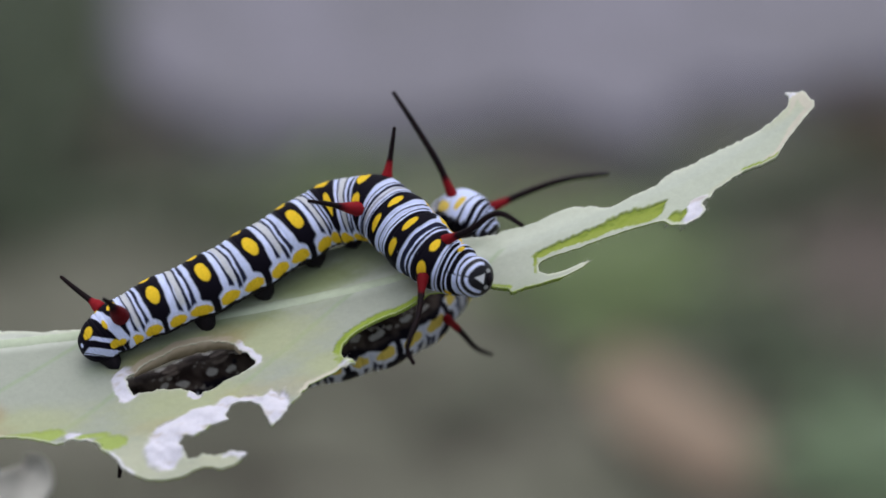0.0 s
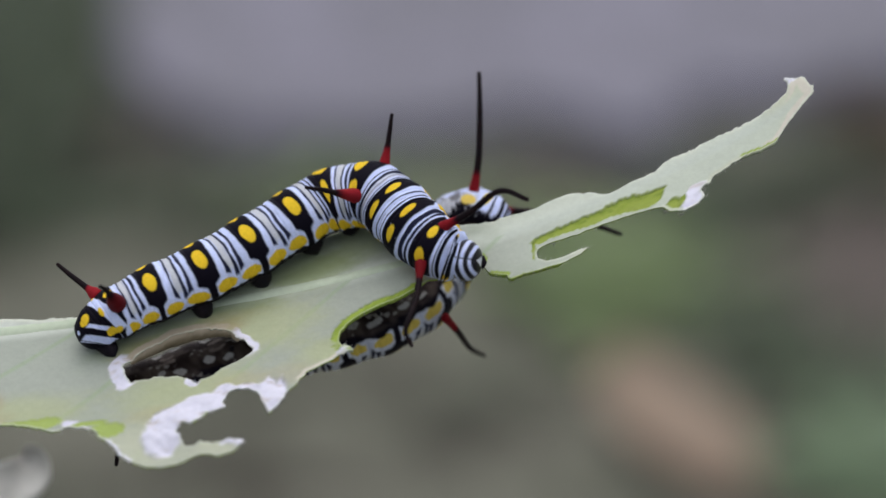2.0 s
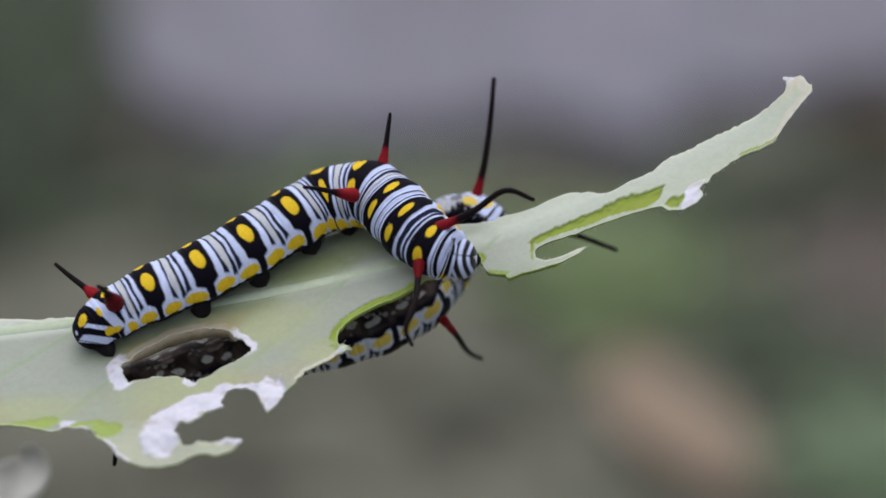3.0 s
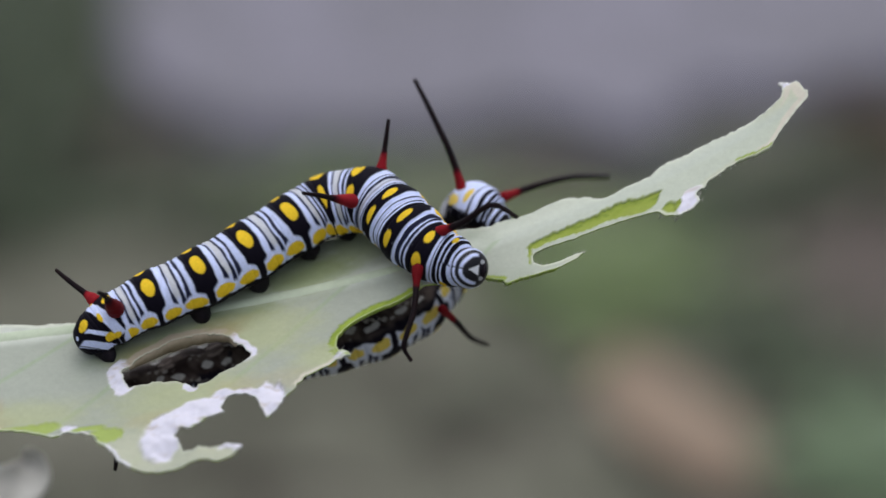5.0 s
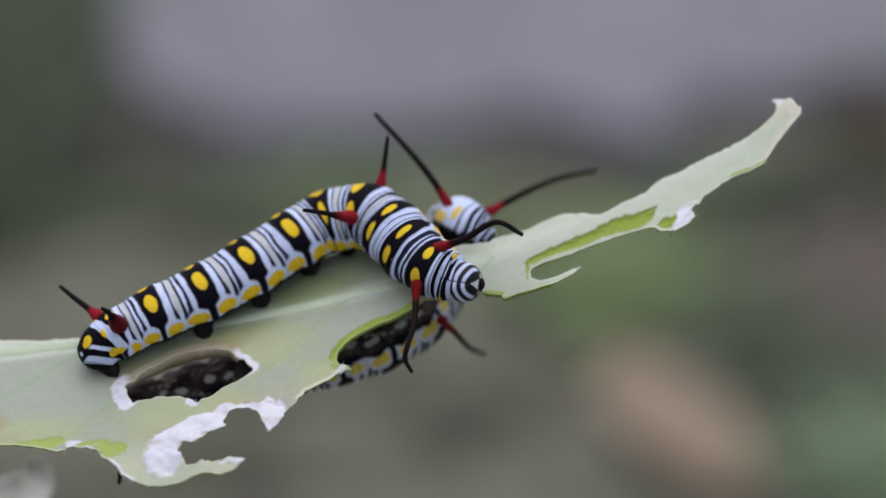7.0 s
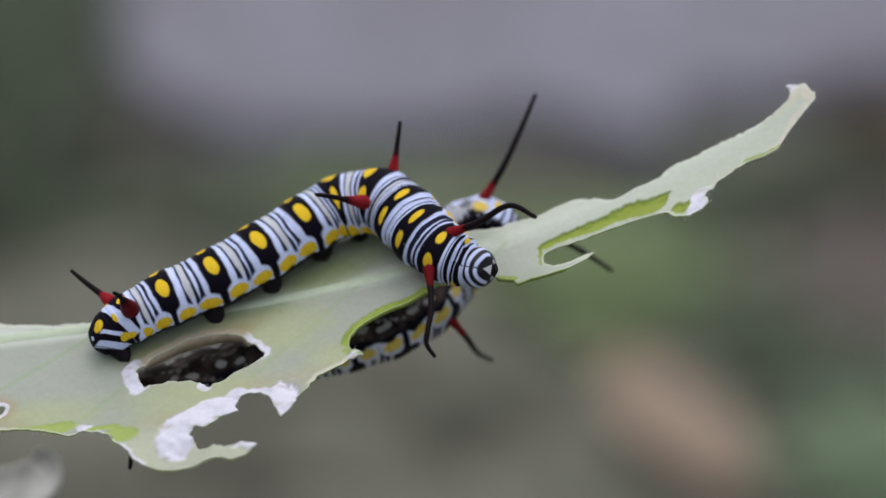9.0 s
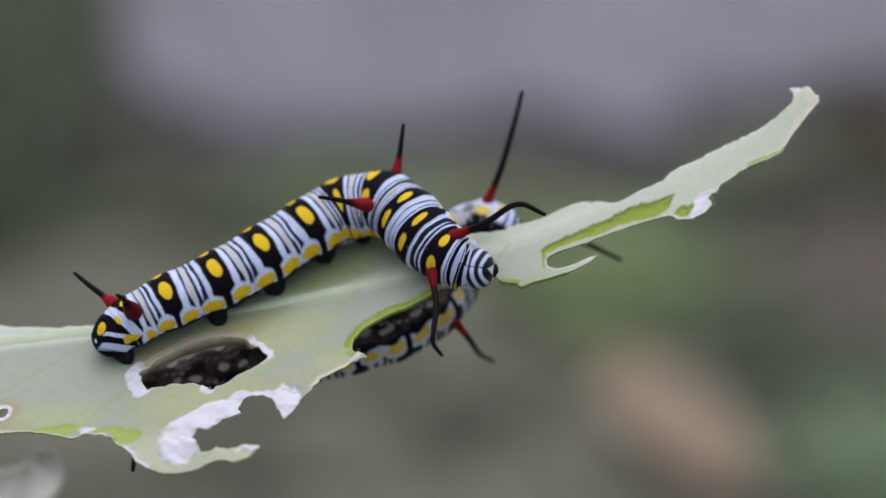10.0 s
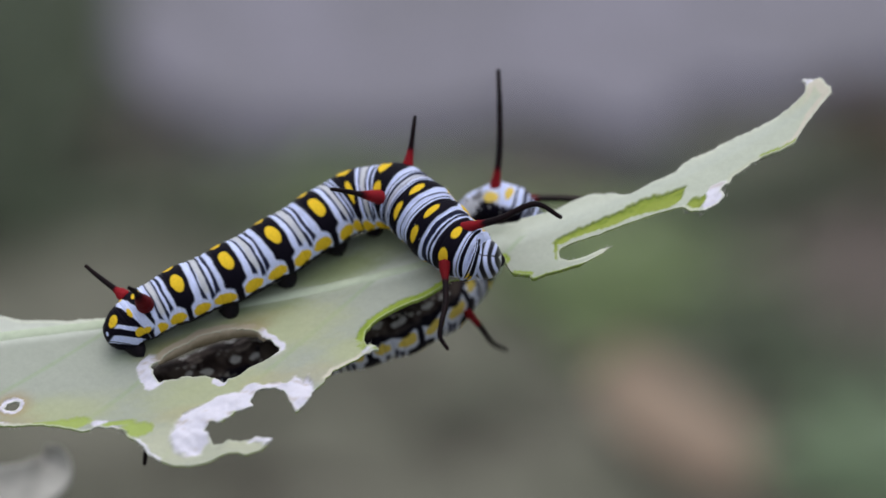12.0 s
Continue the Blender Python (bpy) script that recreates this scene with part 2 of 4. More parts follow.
curled_leaf("fallen_leaf", 0.099, 0.762, 0.135, 0.046, -1.25, DRY, "dry pinkish-brown fallen leaf on the soil")


# ---- the milkweed leaf ----
TILT = radians(45.0)                        # how steeply the blade falls towards the near side


def rib_height(s):
    """Height of the midrib along the leaf."""
    return np.polyval([5.251e-08, 2.781e-05, 0.003649, 0.2849, -1.21], s)


def on_leaf(s, w, lift=0.0):
    """A point of the blade: s along the midrib, w across (near side negative), lift along its normal."""
    s, w = np.asarray(s, float), np.asarray(w, float)
    sag = 0.10 * wave_noise(11, s * 0.35, w * 0.5)
    y = w * math.cos(TILT) - (lift + sag) * math.sin(TILT)
    z = rib_height(s) + w * math.sin(TILT) + (lift + sag) * math.cos(TILT)
    return np.stack([s + 0 * w, y, z], -1)


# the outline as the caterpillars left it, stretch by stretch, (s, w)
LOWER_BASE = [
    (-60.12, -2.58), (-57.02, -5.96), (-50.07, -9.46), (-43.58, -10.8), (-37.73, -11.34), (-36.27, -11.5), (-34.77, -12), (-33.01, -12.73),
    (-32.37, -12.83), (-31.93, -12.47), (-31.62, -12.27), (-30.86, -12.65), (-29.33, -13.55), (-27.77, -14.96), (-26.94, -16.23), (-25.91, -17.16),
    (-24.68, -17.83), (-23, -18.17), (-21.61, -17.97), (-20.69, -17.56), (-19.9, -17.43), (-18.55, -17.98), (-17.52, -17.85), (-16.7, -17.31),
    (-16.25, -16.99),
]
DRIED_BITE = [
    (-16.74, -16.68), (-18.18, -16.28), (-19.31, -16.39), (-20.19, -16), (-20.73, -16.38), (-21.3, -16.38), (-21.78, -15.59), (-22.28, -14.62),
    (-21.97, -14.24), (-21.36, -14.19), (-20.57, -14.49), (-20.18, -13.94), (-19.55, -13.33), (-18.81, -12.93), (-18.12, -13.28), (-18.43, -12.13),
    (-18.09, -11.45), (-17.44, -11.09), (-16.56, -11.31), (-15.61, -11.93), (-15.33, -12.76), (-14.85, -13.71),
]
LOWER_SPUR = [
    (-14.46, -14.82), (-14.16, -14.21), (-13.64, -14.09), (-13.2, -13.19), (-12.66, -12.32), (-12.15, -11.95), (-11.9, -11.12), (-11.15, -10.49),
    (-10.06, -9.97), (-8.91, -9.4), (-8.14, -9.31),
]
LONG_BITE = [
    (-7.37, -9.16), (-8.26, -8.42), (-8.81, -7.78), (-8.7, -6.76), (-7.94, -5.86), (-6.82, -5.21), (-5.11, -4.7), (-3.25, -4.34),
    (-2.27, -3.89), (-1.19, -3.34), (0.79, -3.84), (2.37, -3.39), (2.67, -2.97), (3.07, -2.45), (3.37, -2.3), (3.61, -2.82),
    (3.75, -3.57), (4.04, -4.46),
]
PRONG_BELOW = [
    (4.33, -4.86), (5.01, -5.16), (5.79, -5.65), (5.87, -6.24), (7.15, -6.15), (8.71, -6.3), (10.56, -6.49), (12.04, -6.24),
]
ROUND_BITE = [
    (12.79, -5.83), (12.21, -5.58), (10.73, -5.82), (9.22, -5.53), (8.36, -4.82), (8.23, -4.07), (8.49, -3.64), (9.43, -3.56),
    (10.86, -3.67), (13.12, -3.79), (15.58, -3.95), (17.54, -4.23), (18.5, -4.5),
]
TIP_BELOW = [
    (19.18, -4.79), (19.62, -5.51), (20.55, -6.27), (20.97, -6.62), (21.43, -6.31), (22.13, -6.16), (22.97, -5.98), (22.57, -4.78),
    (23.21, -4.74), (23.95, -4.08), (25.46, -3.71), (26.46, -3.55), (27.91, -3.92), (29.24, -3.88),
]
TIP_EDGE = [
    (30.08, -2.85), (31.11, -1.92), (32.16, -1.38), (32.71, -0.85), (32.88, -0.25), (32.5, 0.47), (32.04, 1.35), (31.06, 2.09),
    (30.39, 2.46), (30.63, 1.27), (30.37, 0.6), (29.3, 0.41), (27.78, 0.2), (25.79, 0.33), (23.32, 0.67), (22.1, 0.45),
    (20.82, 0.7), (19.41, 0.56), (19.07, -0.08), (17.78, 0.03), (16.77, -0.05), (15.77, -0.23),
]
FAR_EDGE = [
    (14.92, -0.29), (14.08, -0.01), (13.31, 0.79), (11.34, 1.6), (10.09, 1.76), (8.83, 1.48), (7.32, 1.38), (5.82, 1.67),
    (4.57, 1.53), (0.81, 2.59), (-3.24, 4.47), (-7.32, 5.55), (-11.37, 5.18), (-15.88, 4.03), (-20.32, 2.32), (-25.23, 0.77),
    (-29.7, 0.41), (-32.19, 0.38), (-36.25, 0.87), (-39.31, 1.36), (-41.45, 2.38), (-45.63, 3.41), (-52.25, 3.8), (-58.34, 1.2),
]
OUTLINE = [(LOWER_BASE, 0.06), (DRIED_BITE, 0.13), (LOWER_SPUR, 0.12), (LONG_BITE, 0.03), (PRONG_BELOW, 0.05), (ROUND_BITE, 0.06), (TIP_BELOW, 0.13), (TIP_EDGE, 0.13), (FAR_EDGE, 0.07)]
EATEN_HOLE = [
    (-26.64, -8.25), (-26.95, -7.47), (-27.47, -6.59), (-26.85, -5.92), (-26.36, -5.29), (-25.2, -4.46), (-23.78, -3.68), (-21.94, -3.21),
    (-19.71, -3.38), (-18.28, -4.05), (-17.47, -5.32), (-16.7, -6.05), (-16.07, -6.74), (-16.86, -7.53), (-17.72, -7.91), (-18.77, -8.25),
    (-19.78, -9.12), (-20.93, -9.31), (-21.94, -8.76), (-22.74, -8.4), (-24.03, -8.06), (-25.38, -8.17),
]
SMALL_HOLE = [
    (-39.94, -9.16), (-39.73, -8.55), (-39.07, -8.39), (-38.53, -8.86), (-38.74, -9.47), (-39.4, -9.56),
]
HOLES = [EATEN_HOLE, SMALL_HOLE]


def ragged(points, seed, size, spacing=0.16, closed=False):
    """Finer points along a chain with a nibbled unevenness."""
    p = np.array(points + ([points[0]] if closed else []), float)
    seg = np.linalg.norm(np.diff(p, axis=0), axis=1)
    d = np.concatenate([[0], np.cumsum(seg)])
    at = np.linspace(0, d[-1], max(int(d[-1] / spacing), 4))
    s = np.stack([np.interp(at, d, p[:, 0]), np.interp(at, d, p[:, 1])], -1)
    for _ in range(2):
        s[1:-1] = 0.25 * s[:-2] + 0.5 * s[1:-1] + 0.25 * s[2:]
    t = unit(np.gradient(s, axis=0))
    off = 1.5 * size * (0.6 * wave_noise(seed, at * 2.1) + 0.5 * wave_noise(seed + 1, at * 5.3) + 0.4 * wave_noise(seed + 2, at * 9.0))
    off += size * np.array([1.1 * noise.noise(Vector((a * 1.7, seed * 3.1, 0.5))) + 0.9 * noise.noise(Vector((a * 4.3, seed * 5.7, 1.5))) for a in at])
    off[0] = off[-1] = 0
    s = s + np.stack([-t[:, 1], t[:, 0]], -1) * off[:, None]
    return s[:-1] if closed else s


def inside(poly, x, y):
    hit = np.zeros(x.shape, bool)
    a, b = poly, np.roll(poly, -1, axis=0)
    for (x0, y0), (x1, y1) in zip(a, b):
        if y0 == y1:
            continue
        cross = ((y0 > y) != (y1 > y)) & (x < (x1 - x0) * (y - y0) / (y1 - y0) + x0)
        hit ^= cross
    return hit


def nearest(poly, x, y, closed=True):
    """Nearest points on a chain, and the distance."""
    best = np.full(x.shape, 1e9)
    bx, by = x.copy(), y.copy()
    a, b = (poly, np.roll(poly, -1, axis=0)) if closed else (poly[:-1], poly[1:])
    for (x0, y0), (x1, y1) in zip(a, b):
        dx, dy = x1 - x0, y1 - y0
        k = np.clip(((x - x0) * dx + (y - y0) * dy) / (dx * dx + dy * dy + 1e-12), 0, 1)
        px, py = x0 + k * dx, y0 + k * dy
        d = (x - px) ** 2 + (y - py) ** 2
        m = d < best
        best[m], bx[m], by[m] = d[m], px[m], py[m]
    return bx, by, np.sqrt(best)


def blend(col, tint, amount):
    return col + (np.asarray(tint) - col) * np.clip(amount, 0, 1)[:, None]


def blade_colour(s, w, edge, bitten):
    """Tissue colours: waxy pale green, white dried membrane, fresh green where the skin was shaved off; also olive
    shade painted under the caterpillar.
    """
    n = len(s)
    shaved, papery = np.zeros(n), np.zeros(n)
    col = np.tile(np.array([0.385, 0.418, 0.360]), (n, 1))
    col = blend(col, (0.535, 0.585, 0.49), step(0, 16, s) * 0.9)               # paler towards the tip
    col = blend(col, (0.54, 0.59, 0.52), step(1.5, 0.4, np.abs(w + 0.35)) * 0.8)  # beside the midrib
    col = blend(col, (0.615, 0.66, 0.565), step(-0.9, 0.3, w) * step(3, 6, s) * 0.6)                # paler far half towards the tip
    col = blend(col, (0.60, 0.635, 0.575), step(-1.5, -0.7, w) * step(-26, -31, s) * 0.8)           # and beside the thick base of the rib
    mott = wave_noise(21, s * 0.5, w * 0.7)
    col = blend(col, (0.33, 0.39, 0.27), step(0.0, 1.0, mott) * 0.4)
    for s0, slope in VEINS:                                                     # side veins
        d = np.abs((s - s0) - slope * w) / math.hypot(1, slope) + 0.05 * wave_noise(31, s, w)
        col = blend(col, (0.30, 0.42, 0.22), step(0.45, 0.05, d) * 0.42 * (w < -0.5))
    rough = 0.25 * wave_noise(41, s * 2.3, w * 2.7) + 0.2 * wave_noise(43, s * 5.5, w * 6.1)
    for kind, cs, cw, rs, rw, reach in TISSUE_AND_SHADE:
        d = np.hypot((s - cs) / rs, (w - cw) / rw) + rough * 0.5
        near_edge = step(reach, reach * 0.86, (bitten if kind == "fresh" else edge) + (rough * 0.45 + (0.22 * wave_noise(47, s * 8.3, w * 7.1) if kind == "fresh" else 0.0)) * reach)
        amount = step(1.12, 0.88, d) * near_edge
        tint = {"dry": (0.77, 0.76, 0.88), "strip": (0.275, 0.345, 0.045), "pane": (0.36, 0.46, 0.12), "fresh": (0.30, 0.40, 0.05), "yellow": (0.435, 0.475, 0.265), "brown": (0.40, 0.30, 0.16), "tan": (0.47, 0.40, 0.30), "cream": (0.56, 0.58, 0.43), "olive_shade": (0.22, 0.28, 0.08), "rust": (0.47, 0.39, 0.22), "husk": (0.63, 0.60, 0.51)}[kind]
        if kind in ("yellow", "brown", "cream", "olive_shade", "rust"):
            amount = step(1.3, 0.3, d) * {"rust": 0.30, "olive_shade": 0.48}.get(kind, 0.75) * step(reach, 0, edge)
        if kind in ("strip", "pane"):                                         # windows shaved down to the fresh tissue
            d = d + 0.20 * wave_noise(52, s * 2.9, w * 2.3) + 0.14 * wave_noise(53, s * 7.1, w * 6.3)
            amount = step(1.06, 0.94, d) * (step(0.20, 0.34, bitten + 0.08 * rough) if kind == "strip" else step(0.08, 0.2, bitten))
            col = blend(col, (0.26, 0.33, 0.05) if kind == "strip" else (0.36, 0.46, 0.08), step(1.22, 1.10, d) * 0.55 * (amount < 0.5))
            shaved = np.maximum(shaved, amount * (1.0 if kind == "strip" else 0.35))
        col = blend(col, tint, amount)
        if kind == "strip":
            col = blend(col, (0.22, 0.31, 0.02), amount * step(-0.1, 0.8, wave_noise(48, s * 2.1, w * 2.3) + rough) * 0.45)
            col = blend(col, (0.17, 0.25, 0.02), amount * step(0.35, 0.95, d) * (w > cw) * 0.75)
        if kind == "fresh":
            col = blend(col, (0.16, 0.25, 0.02), amount * step(0.0, 0.8, wave_noise(48, s * 5.1, w * 6.3) + rough) * 0.6)
            shaved = np.maximum(shaved, amount)
        if kind == "dry":
            papery = np.maximum(papery, amount)
            col = blend(col, (0.50, 0.43, 0.38), amount * step(0.1, 0.9, wave_noise(45, s * 0.9 + w * 1.1, w * 2.1) + 0.5 * wave_noise(46, s * 3.1 + w, w * 4.7) + 0.4 * rough) * 0.72)
    lip = 0.15 + 0.26 * (step(8, 12, s) + step(-27, -30, s)) * step(-0.3, 0.5, wave_noise(49, s * 1.3, w * 1.1))
    col = blend(col, (0.68, 0.71, 0.60), step(lip, lip * 0.4, edge) * (0.40 + 0.35 * step(6, 9, s) + 0.35 * step(-24, -27, s)))      # pale cut line
    col = blend(col, (0.43, 0.47, 0.385), step(0.42, 0.2, bitten) * step(8.4, 9.2, s) * step(18.8, 18.0, s) * step(-2.8, -3.2, w) * step(-5.2, -4.8, w) * 0.7)   # thin skin left under the shaved strip
    return col, shaved, papery


def leaf():
    root = new("milkweed_leaf")
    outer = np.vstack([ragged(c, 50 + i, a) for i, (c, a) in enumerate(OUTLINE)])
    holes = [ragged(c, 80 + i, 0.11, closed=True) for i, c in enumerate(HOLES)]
    h = 0.125
    xs, ys = np.arange(-62, 36, h), np.arange(-19, 8.0, h)
    gx, gy = np.meshgrid(xs, ys, indexing="ij")
    ok = inside(outer, gx, gy)
    for c in holes:
        ok &= ~inside(c, gx, gy)
    nx, ny = gx.shape
    cell = ok[:-1, :-1].astype(int) + ok[1:, :-1] + ok[1:, 1:] + ok[:-1, 1:]
    keep = cell >= 2
    used = np.zeros(gx.shape, bool)
    for dx in (0, 1):
        for dy in (0, 1):
            used[dx:nx - 1 + dx, dy:ny - 1 + dy] |= keep
    sx, sy = gx[used].copy(), gy[used].copy()
    bad = ~ok[used]
    edge = np.full(sx.shape, 1e9)
    near = [nearest(c, sx, sy) for c in [outer] + holes]
    pick = np.argmin([k[2] for k in near], axis=0)
    for i, (bx, by, d) in enumerate(near):
        m = bad & (pick == i)
        sx[m], sy[m] = bx[m], by[m]
        edge = np.minimum(edge, d)
    edge[bad] = 0
    index = np.full(gx.shape, -1)
    index[used] = np.arange(len(sx))
    quads = np.stack([index[:-1, :-1], index[1:, :-1], index[1:, 1:], index[:-1, 1:]], -1)[keep]
    # cup the lobe at the lower side and thin the margin
    curl = np.zeros(len(sx))
    for cs, cw, rs, rw, amount in CURLS:
        curl += amount * np.exp(-((sx - cs) / rs) ** 2 - ((sy - cw) / rw) ** 2)
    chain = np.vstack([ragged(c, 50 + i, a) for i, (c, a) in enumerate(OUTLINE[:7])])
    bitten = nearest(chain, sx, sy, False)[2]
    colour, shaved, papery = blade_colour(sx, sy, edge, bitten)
    thick = 0.16 - 0.06 * step(3, 5, sx) + 0.30 * step(0, 1.5, edge) - 0.12 * papery * step(0, 1.5, edge)
    crinkle = np.zeros(len(sx))
    for i in np.nonzero(papery > 0.05)[0]:
        p = Vector((sx[i], sy[i], 0.0))
        crinkle[i] = papery[i] * (0.55 * noise.noise(p * 0.55) + 0.14 * noise.noise(p * 1.6))
    top = on_leaf(sx, sy, curl + crinkle - 0.22 * shaved * step(0, 0.5, thick))
    low = on_leaf(sx, sy, curl + crinkle - thick - 0.30 * shaved)
    # rim between both skins
    e = np.concatenate([quads[:, [0, 1]], quads[:, [1, 2]], quads[:, [2, 3]], quads[:, [3, 0]]])
    have = {(int(a), int(b)) for a, b in e}
    rim = [(a, b) for a, b in have if (b, a) not in have]
    n = len(sx)
    faces = np.vstack([quads, quads[:, ::-1] + n, np.array([(b, a, a + n, b + n) for a, b in rim])])
    fm = np.concatenate([np.zeros(2 * len(quads)), [int(pick[a] == 0 and papery[a] < 0.4 and sx[a] < 20.5) for a, b in rim]]).astype(int)   # green cut rim, not round the dried holes
    under = colour * 0.5 + np.array([0.20, 0.28, 0.13]) * 0.5
    skin, skin_col = np.vstack([top, low]), np.vstack([colour, under])
    owner = np.zeros(len(faces), int)
    pieces = []
    for name, mask, label in (("dried_scrap", papery > 0.5, "papery white dried scrap of the blade"), ("shaved_window", shaved > 0.5, "lime-green window shaved into the blade")):
        marked = np.nonzero(mask[faces[:, 0] % n] & mask[faces[:, 2] % n] & (owner == 0))[0]
        heads = {}

        def head_of(k):
            while heads.setdefault(k, k) != k:
                heads[k] = heads[heads[k]]
                k = heads[k]
            return k

        for f in faces[marked]:
            for k in f[1:]:
                heads[head_of(int(k) % n)] = head_of(int(f[0]) % n)
        islands = {}
        for i in marked:
            islands.setdefault(head_of(int(faces[i][0]) % n), []).append(i)
        for rows in islands.values():
            if len(rows) > 240:
                pieces.append((name, rows, label))
                owner[rows] = 1
    for name, rows, label in pieces:
        own, small = np.unique(faces[rows], return_inverse=True)
        mesh_object(name, skin[own], small.reshape(-1, 4), [BLADE, RIM], root, label, skin_col[own], fm[rows])
    faces, fm = faces[owner == 0], fm[owner == 0]
    mesh_object("blade", skin, faces, [BLADE, RIM], root, "pale waxy green blade with chewed edges", skin_col, fm)
    # white fuzz along the chewed edges
    g = random.Random(9)
    fv, ff = [], []
    for stretch, count in ((OUTLINE[5][0], 90), (OUTLINE[6][0], 110), (OUTLINE[4][0], 60), (OUTLINE[3][0], 50), (OUTLINE[7][0], 60), (OUTLINE[0][0], 60)):
        p = np.array(stretch)
        for _ in range(count):
            q = g.uniform(0, len(p) - 1.01)
            i = int(q)
            a = p[i] + (p[i + 1] - p[i]) * (q - i)
            t = unit(p[i + 1] - p[i])
            long = g.uniform(0.10, 0.38)
            tip = a + np.array([t[1], -t[0]]) * long + t * g.uniform(-0.3, 0.3)
            root_p, tip_p = on_leaf(a[0], a[1], -0.15), on_leaf(tip[0], tip[1], g.uniform(-0.5, 0.3))
            n0 = len(fv)
            side = np.array([t[0], 0, t[1]]) * 0.022
            fv += [root_p - side, root_p + side, tip_p, root_p + [0, 0.03, 0]]
            ff += [(n0, n0 + 1, n0 + 2), (n0 + 1, n0 + 3, n0 + 2), (n0 + 3, n0, n0 + 2)]
    tagged(mesh_object("edge_fuzz", fv, ff, [PALE_LEAF], root, "fine white fuzz on the chewed edges"), kind="stuff")
    # the upper rim of the hole has dried and hangs down behind it
    rim_line = ragged(EATEN_HOLE[3:11], 91, 0.04, 0.12)
    k = np.linspace(0, 1, len(rim_line))
    drop = 1.20 * np.sin(math.pi * k) ** 0.55 * (1 + 0.16 * wave_noise(92, k * 30)) + 0.08
    lv, lc = [], []
    for j in range(9):
        f = j / 8
        edge_p = on_leaf(rim_line[:, 0], rim_line[:, 1], -0.04 - 0.05 * f)
        lv.append(edge_p + np.stack([0.06 * f * wave_noise(93, k * 22), (0.25 + 0.75 * f) * drop * f, -(1.0 - 0.25 * f) * drop * f], -1))
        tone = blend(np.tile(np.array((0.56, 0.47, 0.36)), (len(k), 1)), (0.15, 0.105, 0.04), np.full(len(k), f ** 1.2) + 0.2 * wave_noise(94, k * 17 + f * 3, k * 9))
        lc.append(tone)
    rows, cols = len(lv), len(k)
    lv = np.array(lv).reshape(-1, 3)
    back = lv + [0.0, 0.10, 0.05]
    lf = [(r * cols + c, r * cols + c + 1, (r + 1) * cols + c + 1, (r + 1) * cols + c) for r in range(rows - 1) for c in range(cols - 1)]
    lf += [tuple(i + rows * cols for i in reversed(q)) for q in lf]
    lf += [((rows - 1) * cols + c, (rows - 1) * cols + c + 1, (2 * rows - 1) * cols + c + 1, (2 * rows - 1) * cols + c) for c in range(cols - 1)]
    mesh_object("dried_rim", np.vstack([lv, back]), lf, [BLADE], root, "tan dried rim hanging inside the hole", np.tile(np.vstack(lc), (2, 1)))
    # midrib: a flat raised ridge
    s = np.linspace(-62, 6, 80)
    w = rib_line(s)
    v, f = tube(on_leaf(s, w, np.interp(s, [-62, -5, 2, 6], [-1.10, -0.85, -0.55, -0.50])), np.interp(s, [-62, -5, 2, 6], [1.25, 0.96, 0.55, 0.30]), 36, 120)
    mesh_object("midrib", v, f, [MIDRIB], root, "pale raised midrib")
    v, f = tube(np.array([on_leaf(-61, 0, -0.1), (-66, 1, -11.8), (-71, 3, -14), (-75, 5, -19)]), [0.9, 1.3, 1.6, 2.0], 14, 24)
    mesh_object("petiole", v, f, [MIDRIB], root, "short thick leaf stalk")
    return tagged(root, "half-eaten pale green milkweed leaf with ragged holes", "leaf")


def rib_line(s):
    return -0.35 + 0.12 * np.sin(s * 0.12)


# kind, centre (s, w), half lengths, how far in from the edge
STAINS_AND_SHADE = [
    ("yellow", -21.9, -10.58, 6.99, 4.24, 19.97),
    ("yellow", -15.47, -4.23, 5.99, 3.53, 19.97),
    ("yellow", -9.42, -8.59, 3.99, 2.12, 9.99),
    ("brown", -19.22, -3.29, 3.00, 0.99, 3.00),
    ("brown", -26.29, -4.44, 3.00, 1.77, 3.00),
    ("yellow", -34.99, -10.06, 5.99, 2.12, 9.99),
    # contact shade beneath the caterpillar's body, painted olive into the blade
    ("olive_shade", -26.79, -4.34, 3.50, 1.69, 19.97),
    ("olive_shade", -22.47, -2.75, 3.99, 1.69, 19.97),
    ("olive_shade", -17.62, -0.96, 3.99, 2.40, 19.97),
    ("olive_shade", -12.24, 1.4, 4.99, 3.11, 19.97),
    ("olive_shade", -7.28, 3.74, 3.50, 3.11, 19.97),
    ("olive_shade", -11.22, 1.10, 4.00, 2.20, 20.00),
    ("rust", -16.8, -10.2, 3.0, 1.2, 20.0),
    ("rust", -12.3, -10.6, 2.6, 1.6, 20.0),
    ("rust", -24.2, -12.4, 3.2, 1.1, 20.0),
    ("rust", -19.0, -2.4, 4.0, 0.8, 20.0),
]
